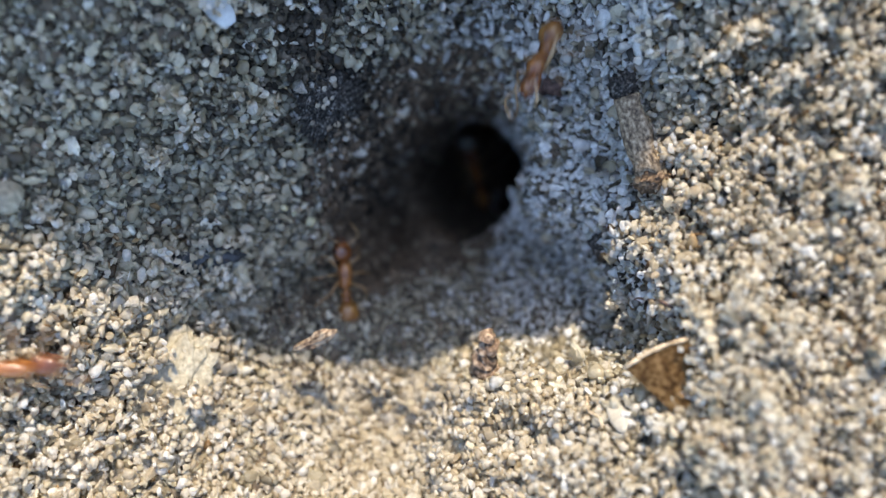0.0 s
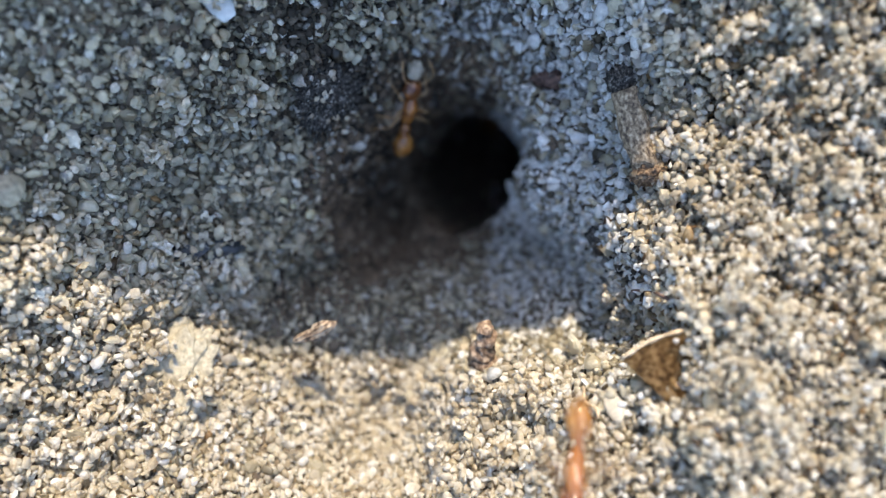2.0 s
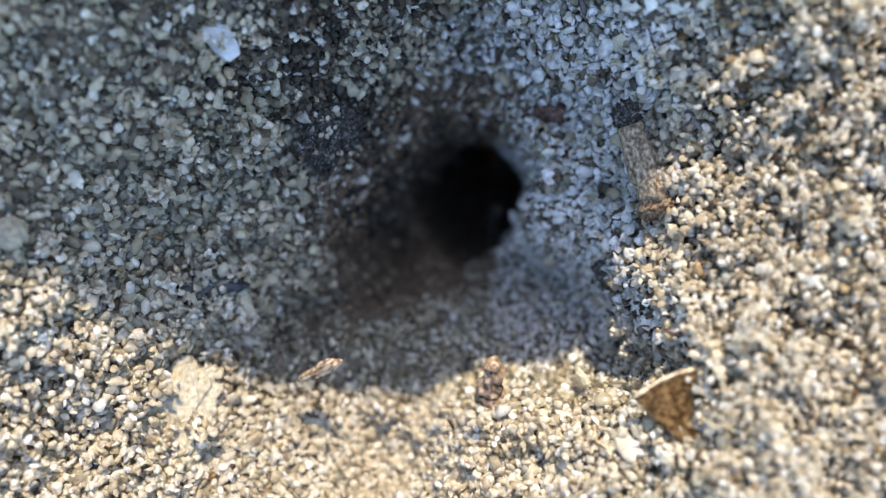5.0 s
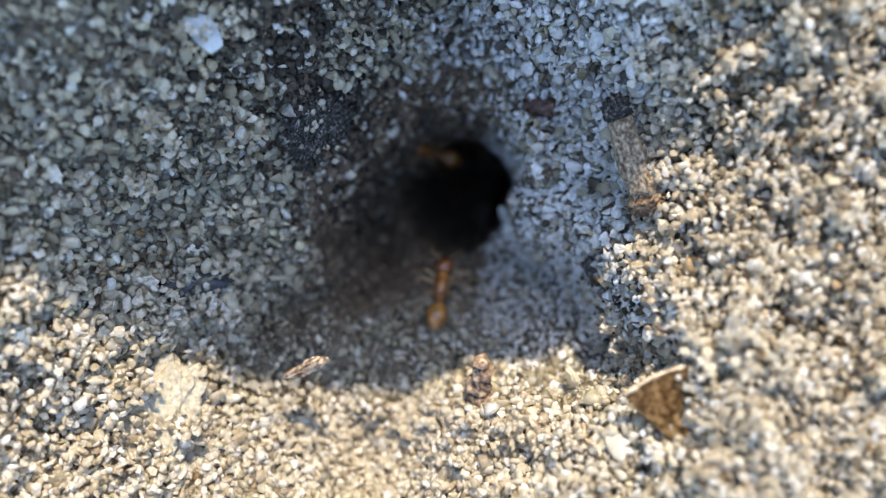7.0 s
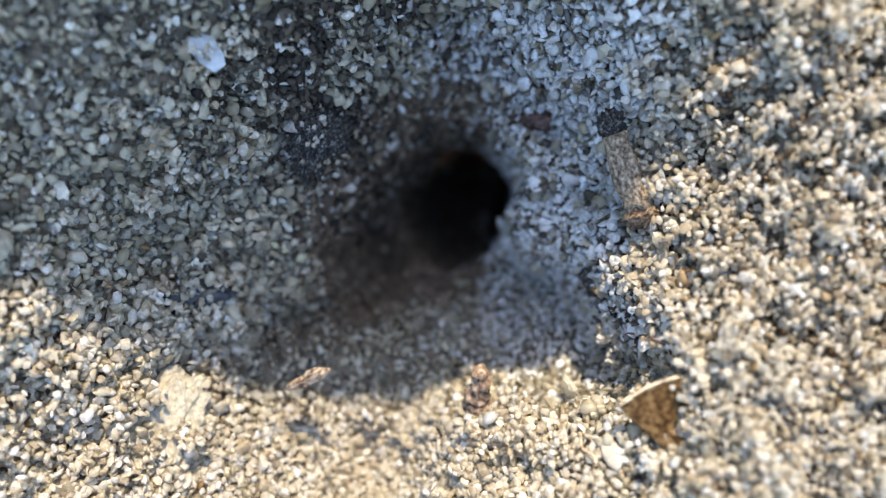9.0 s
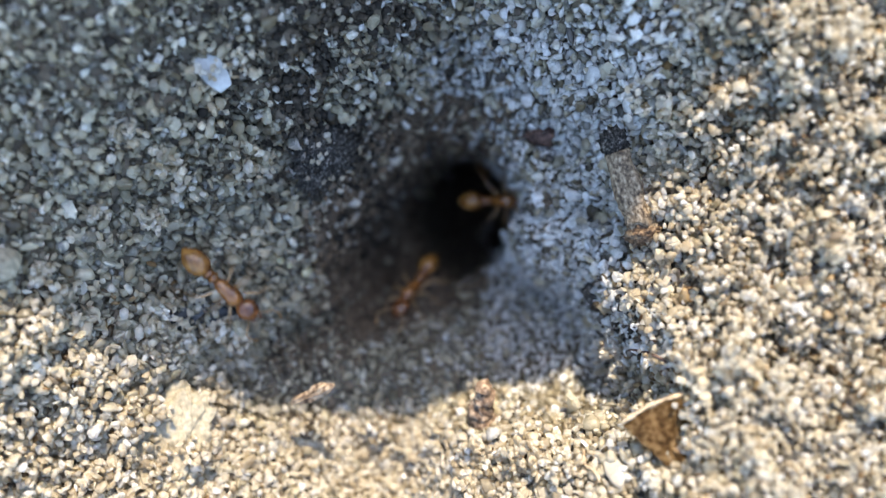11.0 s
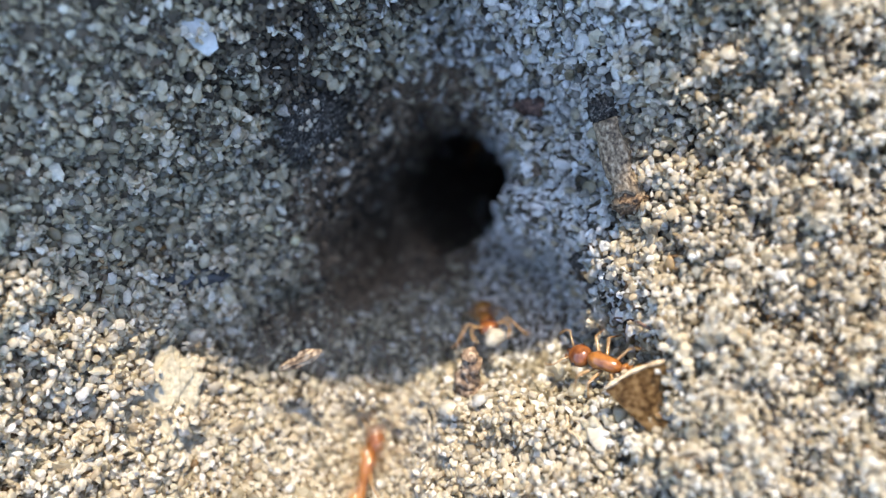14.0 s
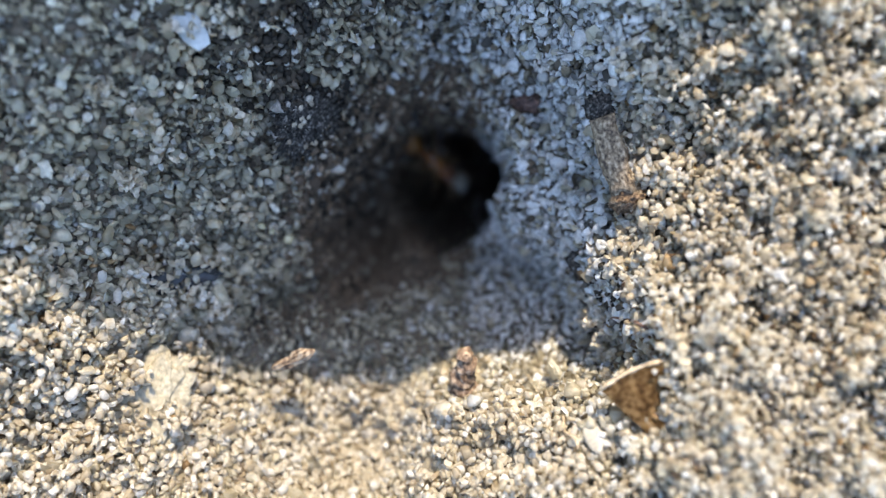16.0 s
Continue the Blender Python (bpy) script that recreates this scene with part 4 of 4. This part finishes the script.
# seconds, x, y in millimetres, heading in degrees, height where it clings to the burrow's wall, degrees of rearing
ANT_PATHS = [
    (False, [(0, 5.61, 8.58, 290, None, 68), (0.1, 5.62, 7.77, 280, None, 55), (0.2, 5.17, 7.47, 265), (0.3, 4.93, 7.02, 260, None, -32),
           (0.4, 4.29, 6.32, 235, -1.3, -32), (0.5, 3.88, 6.63, 240, -3.2, -32), (0.6, 3.43, 7.21, 240, -4.1, -32), (0.7, 2.96, 7.7, 235, -6.2, -32),
           (0.8, 2.46, 7.95, 240, -10.8), (0.9, 2.56, 7.95, 250, -15.8), (1.2, 4.77, 12.11, 250, -32), (16, 4.77, 12.11, 250, -32)]),
    ('drops', [(0, 2.54, 6.08, 100, -21), (0.2, 2.38, 6.27, 110, -19), (0.3, 2.28, 6.25, 120, -18), (0.5, 1.91, 6.09, 130, -16.5), (0.7, 1.73, 5.78, 150, -14),
           (0.9, 0.15, 6.28, 170, -16.3), (1.1, -0.72, 7.03, 175, -14.6), (1.2, -1.71, 6.69, 185, -13.6), (1.3, -2.63, 6.04, 190), (1.4, -3.18, 5.34, 190),
           (1.5, -3.24, 5.17, 190), (1.7, -3.03, 5.83, 140), (1.8, -2.79, 6.42, 115), (1.9, -2.52, 7.05, 110), (2, -2.4, 7.23, 105), (2.1, -2.42, 7.14, 105),
           (2.3, -1.74, 7.89, 95), (2.4, -2.15, 7.18, 150), (2.5, -2.53, 6.49, 205), (2.7, -1.56, 7.11, 150, -11.4), (2.9, 0.06, 8.17, 80, -14.6),
           (3.1, 1.1, 8.29, 85, -9.6), (3.3, 1.12, 8.49, 88, -5.3), (3.5, 1.1, 10.02, 85), (3.7, 3.18, 11.03, 40), (3.8, 6.34, 10.61, 5), (3.9, 9.6, 9.34, 0),
           (4, 12.11, 8.29, -12), (4.2, 13.02, 7.87, -25), (4.6, 22.27, 8.13, -25), (16, 22.27, 8.13, -25)]),
    (False, [(0, -5.65, -1.13, 95), (0.2, -6.04, -0.76, 98), (0.3, -6.08, -0.29, 100), (0.4, -6.27, 0.24, 108), (0.5, -6.46, 0.1, 122), (0.6, -7.27, 0.3, 160),
           (0.7, -8.59, 0.09, 190), (0.8, -9.67, -0.3, 195), (0.9, -11.81, -1.02, 188), (1, -13.53, -0.95, 185), (1.1, -15.08, -1.08, 190),
           (1.2, -15.68, -1.14, 190), (1.5, -24.07, -2.55, 190), (16, -24.07, -2.55, 190)]),
    (False, [(0, -16.53, -3.6, 350), (0.1, -15.18, -4.35, 350), (0.2, -12.41, -5.54, 352), (0.3, -8.81, -6.2, 365), (0.4, -6.42, -5.96, 380),
           (0.5, -3.64, -5.07, 408), (0.6, -2.77, -5.28, 370), (0.7, -0.23, -5.45, 355), (0.8, 2.05, -5.61, 335), (0.9, 5.05, -6.86, 330),
           (1, 6.13, -7.11, 350), (1.1, 7.1, -6.83, 365), (1.2, 7.91, -6.41, 365), (1.3, 8.2, -6.44, 335), (1.4, 9.51, -7.26, 335), (1.5, 10.96, -7.26, 350),
           (1.6, 12.79, -8.23, 355), (1.7, 14.07, -8.05, 355), (1.9, 21.9, -9.99, 355), (16, 21.9, -9.99, 355)]),
    (False, [(0, -1.57, -12.02, 30), (0.1, 1.09, -9.75, 25), (0.2, 2.99, -9.02, -5), (0.4, 8.82, -14.68, -5), (16, 8.82, -14.68, -5)]),
    (False, [(0, -12.09, -17.69, 130), (0.7, -12.09, -17.69, 130), (0.8, -10.0, -10.37, 150), (0.9, -11.84, -8.29, 200), (1, -14.35, -9.52, 215),
           (1.2, -24.41, -15.19, 215), (16, -24.41, -15.19, 215)]),
    (False, [(0, -2.15, -17.01, 85), (1, -2.15, -17.01, 85), (1.2, -0.53, -7.82, 80), (1.3, -0.54, -6.1, 75), (1.4, 0.12, -5.1, 70), (1.5, 0.28, -4.42, 80),
           (1.6, -0.28, -1.8, 85), (1.7, 0.09, -0.95, 80), (1.85, 4.77, 12.11, 80, -32), (16, 4.77, 12.11, 80, -32)]),
    (True, [(0, 5, 12.71, 280, -32.8), (1.1, 5, 12.71, 280, -32.8), (1.3, 0.66, 1.31, 280, -15.8), (1.4, 0.81, -0.21, 300, -8.3), (1.5, 2.21, -0.87, 320, -7.0),
           (1.6, 3.71, -1.72, 325), (1.7, 4.65, -2.31, 300), (1.8, 5.64, -4.2, 280), (1.9, 4.97, -6.42, 275), (2, 5.21, -8.27, 275), (2.3, 7.11, -15.68, 275),
           (16, 7.11, -15.68, 275)]),
    (False, [(0, 5.23, 13.33, 290, -33.6), (2.6, 5.23, 13.33, 290, -33.6), (2.8, 0.46, 0.43, 290, -8.8), (2.9, 1.62, -1.66, 315), (3, 2.98, -1.88, 318),
           (3.1, 4.77, -1.6, 360), (3.2, 5.73, -0.49, 440), (3.3, 5.37, 0.55, 480, None, 35), (3.4, 4.05, 0.71, 475, -7.4, 35),
           (3.5, 3.78, 1.22, 472, -7.8, 35), (3.7, 3.41, 3.51, 470, -11.3, 35), (3.8, 3.22, 4.75, 470, -11.3, 35), (3.95, 5.23, 13.33, 470, -33.6, 35),
           (16, 5.23, 13.33, 470, -33.6)]),
    (False, [(0, -3.02, -16.22, 80), (6.3, -3.02, -16.22, 80), (6.5, -2.53, -11.71, 80), (6.6, -2.32, -9.56, 80), (6.7, -2.45, -6.07, 78),
           (6.8, -0.71, -3.86, 65), (6.9, 0.27, -2.23, 80), (7, 0.33, -1.26, 85), (7.1, 0.26, 0.84, 85, -15.7), (7.25, 5.47, 13.97, 85, -34.4),
           (16, 5.47, 13.97, 85, -34.4)]),
    (False, [(0, 5.72, 14.63, 140, -35.2), (6.4, 5.72, 14.63, 140, -35.2), (6.6, 0.56, 6.98, 140, -14.5), (6.9, -0.79, 7.71, 150, -13.7),
           (7, -0.95, 7.57, 160, -13.3), (7.3, -1.33, 7.0, 200, -14.6), (7.5, -1.7, 6.58, 210, -13.0), (7.7, -1.93, 5.94, 215, -14.6), (7.9, -2.76, 5.14, 215),
           (8.1, -3.76, 4.07, 205), (8.2, -4.05, 3.88, 118), (8.3, -4.34, 3.7, 30), (8.5, -4.12, 3.98, 20), (8.7, -3.6, 4.65, 25),
           (9.5, 5.72, 14.63, 25, -35.2), (16, 5.72, 14.63, 25, -35.2)]),
    ('leaves', [(0, -22.98, -0.95, 355), (8.9, -22.98, -0.95, 355), (9.8, -14.01, -0.47, 355), (10.5, -10.64, -0.2, 345), (10.8, -9.33, -0.32, 330),
           (10.9, -9.33, 0.34, 315), (11, -9.47, 1.23, 313), (11.1, -9.41, 1.57, 310), (11.2, -9.53, 1.26, 320), (11.3, -9.51, 0.93, 335),
           (11.4, -9.49, 0.37, 360), (11.5, -9.28, -0.09, 375), (11.7, -9.73, -0.09, 372), (11.8, -9.67, -0.18, 375), (11.9, -9.82, -0.89, 385),
           (12, -9.89, -1.46, 390), (12.1, -10.08, -1.68, 395), (12.2, -10.34, -2.9, 410), (12.3, -10.11, -5.03, 425), (12.4, -9.22, -6.15, 435),
           (12.5, -8.84, -7.53, 440), (12.8, -10, -15.97, 440), (16, -10, -15.97, 440)]),
    (False, [(0, 4.77, 12.11, 40, -32), (10, 4.77, 12.11, 40, -32), (10.3, 3.13, 3.83, 40, -14.6), (10.8, 4.06, 5.89, 15, -14.6), (11, 3.9, 5.63, 5, -9.5),
           (11.2, 3.71, 5.4, 10, -9.5), (11.4, 3.22, 6.57, 20, -9.5), (11.6, 3.53, 6.82, 30, -14.6), (11.7, 3.36, 6.59, 90, -14.6),
           (11.8, 3.2, 6.34, 150, -14.6), (12.2, 4.77, 12.11, 150, -32), (16, 4.77, 12.11, 150, -32)]),
    (False, [(0, 5, 12.71, 250, -32.8), (10.2, 5, 12.71, 250, -32.8), (10.6, -0.31, 2.23, 250, -15.8), (10.9, -0.74, -0.47, 260), (11.2, -1.39, 0.21, 250),
           (11.5, -1.58, 0.21, 260), (11.7, -1.89, -1.54, 290, None, 30), (11.8, -0.81, -2.82, 290, None, 30), (11.9, 0.04, -4.53, 275), (12, 0.67, -5.91, 275),
           (12.1, 0.9, -6.49, 300), (12.2, 2.05, -6.48, 340), (12.3, 2.39, -7.22, 300), (12.6, 2.87, -14.45, 300), (16, 2.87, -14.45, 300)]),
    (True, [(0, 5.23, 13.33, 240, -33.6), (11.4, 5.23, 13.33, 240, -33.6), (11.7, -0.64, 3.0, 240, -15.8), (11.9, -2.41, 1.75, 235), (12.1, -2.47, -0.93, 250),
           (12.3, -3.66, -2.54, 260, None, 35), (12.4, -3.38, -3.37, 268, None, 48), (12.5, -3.39, -4.18, 270, None, 48), (12.6, -3.72, -4.49, 265, None, 48),
           (12.7, -3.95, -4.26, 250, None, 35), (12.9, -3.86, -4.4, 245, None, 35), (13, -4.24, -4.89, 255), (13.1, -4.36, -6.35, 265),
           (13.2, -4.62, -8.21, 268), (13.3, -4.65, -9.85, 265), (13.6, -5.16, -16.93, 265), (16, -5.16, -16.93, 265)]),
    ('lays', [(0, 5.47, 13.97, 265, -34.4), (11.5, 5.47, 13.97, 265, -34.4), (11.8, 0.1, 3.29, 265, -15.8), (12, -0.18, 1.3, 275, -15.8),
           (12.2, 0.14, 0.17, 280, -8.5), (12.3, 0.67, -1.48, 275, None, 40), (12.4, 0.72, -2.69, 268, None, 48), (12.5, 0.59, -3.43, 265, None, 48),
           (12.6, 0.97, -3.77, 285, None, 40), (12.7, 0.74, -4.49, 260, None, 40), (12.8, 0.89, -4.35, 280, None, 40), (12.9, 0.7, -3.68, 340, None, 40),
           (13, 2.03, -2.29, 320, None, 40), (13.1, 3.68, -5.07, 340), (13.2, 3.95, -5.14, 390), (13.3, 5.84, -4.55, 415, None, 3),
           (13.4, 6.34, -4.18, 430, None, 3), (13.5, 6.7, -4.04, 428, None, 3), (13.6, 6.76, -3.87, 432, None, 3), (13.7, 6.73, -3.44, 440, None, 3),
           (13.8, 6.87, -3.68, 460, None, 3), (13.9, 7.63, -3.95, 485, None, 3), (14, 7.74, -4.16, 510, None, 3), (14.1, 7.74, -4.06, 508, None, 3),
           (14.2, 7.54, -4.26, 500, None, 3), (14.4, 7.44, -4.36, 495, None, 3), (14.5, 7.68, -3.85, 515, None, 6), (14.6, 8.58, -3.88, 532, None, 3),
           (14.7, 10.11, -3.08, 535), (14.8, 12.19, -3.5, 530), (14.9, 13.0, -3.8, 525), (15, 13.86, -4.12, 520), (15.1, 13.45, -3.9, 520),
           (15.2, 9.31, -1.4, 520), (15.3, 6.01, 0.07, 500), (15.4, 3.77, 5.56, 480, -15.7), (15.6, 5.47, 13.97, 480, -34.4), (16, 5.47, 13.97, 480, -34.4)]),
    (True, [(0, 5.72, 14.63, 320, -35.2), (12.8, 5.72, 14.63, 320, -35.2), (13.1, 3.48, 1.26, 320, -8.1), (13.2, 3.8, -0.64, 320), (13.4, 4.24, -0.52, 318),
           (13.5, 5.15, 0.04, 322), (13.55, 4.34, 0.23, 400), (13.6, 3.0, 0.38, 470, -8.1), (13.65, 2.78, -0.16, 545, -7.8), (13.7, 2.51, -0.73, 620, -7.1),
           (13.8, 1.61, -2.07, 630), (13.9, 2.44, -3.17, 680), (14, 2.98, -3.91, 640, None, 35), (14.1, 3.13, -4.29, 635, None, 35),
           (14.2, 3.16, -4.98, 632, None, 35), (14.3, 3.42, -6.03, 632), (14.4, 3.52, -7.08, 632), (14.5, 3.87, -8.2, 640), (14.8, 4.16, -15.49, 640),
           (16, 4.16, -15.49, 640)]),
    (False, [(0, -4.06, -16.59, 85), (13.4, -4.06, -16.59, 85), (13.6, -3.52, -10.6, 80), (13.7, -3.24, -7.67, 65), (13.8, -0.54, -4.12, 60),
           (13.9, 0.22, -1.19, 70), (14.05, 5.97, 15.31, 70, -36), (16, 5.97, 15.31, 70, -36)]),
    (False, [(0, -2.32, -16.63, 95), (13.7, -2.32, -16.63, 95), (13.9, -1.73, -10.67, 95), (14, -2.08, -9.41, 95), (14.1, -3.06, -5.77, 92),
           (14.2, -2.32, -3.03, 70), (14.3, -0.91, -1.01, 60), (14.4, -0.68, 0.21, 70, -8.6), (14.55, 4.77, 12.11, 70, -32), (16, 4.77, 12.11, 70, -32)]),
    (True, [(0, 5, 12.71, 160, -32.8), (14.95, 5, 12.71, 160, -32.8), (15.1, 1.72, 6.34, 160, -13.5), (15.2, 0.98, 5.26, 200, -13.5),
           (15.3, 0.7, 3.36, 230, -13.5), (15.4, -1.01, 4.86, 160, -13.5), (15.5, -2.27, 5.57, 160, -13.5), (15.6, -2.39, 6.73, 110),
           (15.7, -1.68, 7.05, 60, -10.7), (15.8, -0.96, 7.89, 70, -8.6), (15.85, -0.74, 7.95, 20, -11.0), (15.9, -0.53, 8.03, -30, -13.5),
           (16, 0.11, 6.58, -40, -13.5)]),
    (False, [(0, 12.25, -14.36, 100), (15.1, 12.25, -14.36, 100), (15.2, 9.33, -7.42, 95), (15.3, 8.92, -5.59, 88), (15.4, 9.35, -1.77, 125, None, 35),
           (15.5, 7.61, -0.03, 150, None, 42), (15.6, 6.7, 0.29, 145, None, 35), (15.7, 4.84, 0.9, 140), (16, 5.23, 13.33, 140, -33.6)]),
]

# until when an ant holds its grain, the grain's label, where it is held, and where it goes from there
LOADS = {
    "drops": (2.5, "pale sand grain rolling into the burrow", (2.1, 0, 0.7),
              [(2.8, pose(-0.2 * MM, 4.6 * MM, -10 * MM)), (3.1, pose(2.2 * MM, 4.6 * MM, -18 * MM)), (16, pose(6.5 * MM, 10.2 * MM, -29.5 * MM))]),
    "leaves": (11.9, "pale sand grain that an ant laid down", (-0.5, 0, 0.2), [(12.05, stand(-10.59, -2.42, 0, 0.45)), (16, stand(-10.59, -2.42, 0, 0.45))]),
    "lays": (12.8, "cream sand grain laid on the lip by an ant", (2.2, 0.08, 0.6), [(13.0, stand(1.1, -5.9, 0, 0.4)), (16, stand(1.1, -5.9, 0, 0.4))]),
}


def ant_pose(x, y, heading, z=None, rear=0):
    inside_hole = z is not None
    return stand(x, y, heading, 0.7 + abs(rear) / 35, z, 0.35 if inside_hole else 0.9, 1.7) @ pose(0, 0, 0, 0, -rear, 0)


def motions():
    worker = build_ant()
    ants = [worker] + [copy_thing(worker, Matrix.Identity(4)) for _ in ANT_PATHS[1:]]
    for ant, (laden, rows) in zip(ants, ANT_PATHS):
        label = "amber worker ant carrying a cream sand grain" if laden else "amber-brown worker ant walking on sand"
        tagged(ant, label, "ant", "ants at the burrow")
        if laden in LOADS:
            # it lets its grain go: into the burrow, on the western slope or on the southern lip
            until, label, grip, lost = LOADS[laden]
            grain = thing("dropped_grain", lump((1.0, 0.85, 0.7), 301, 0.25, 3, 1.5, 7), mat_load, Matrix.Identity(4), label, "sand grain")
            held = [(r[0], ant_pose(*r[1:]) @ pose(*[v * MM for v in grip])) for r in rows if r[0] <= until]
            walk(grain, held + lost)
        elif laden:
            bm = lump((1.1, 1.0, 0.8), 300, 0.3, 3, 1.6, 6)
            part("carried_grain", bm, mat_load, ant, "cream sand grain held in the jaws", at=(2.2, 0.08, 0.6))
        walk(ant, [(r[0], ant_pose(*r[1:])) for r in rows])
        # the legs swing in two sets of three while the ant is about
        start, end = rows[1][0] if rows[1][0] > 0 else 0, rows[-2][0]
        for leg in [o for o in ant.children if o.name.startswith("leg")]:
            front = leg.location.x > 0.3 * MM or leg.location.x < -0.1 * MM
            beat = 0.5 if (leg.location.y > 0) == front else 0.0
            home = leg.location.copy()
            keys, t = [], start
            while t < end and len(keys) < 60:
                swing = 20 * math.sin(math.tau * (t / 0.22 + beat))
                keys.append((t, Matrix.Translation(home) @ pose(0, 0, 0, 0.4 * swing, 0, swing)))
                t += 1 / 15
            still = Matrix.Translation(home)
            keys = ([(0, still)] if start > 0 else []) + keys + [(max(end, keys[-1][0] + 0.1), still), (16.2, still)]
            walk(leg, keys)


motions()
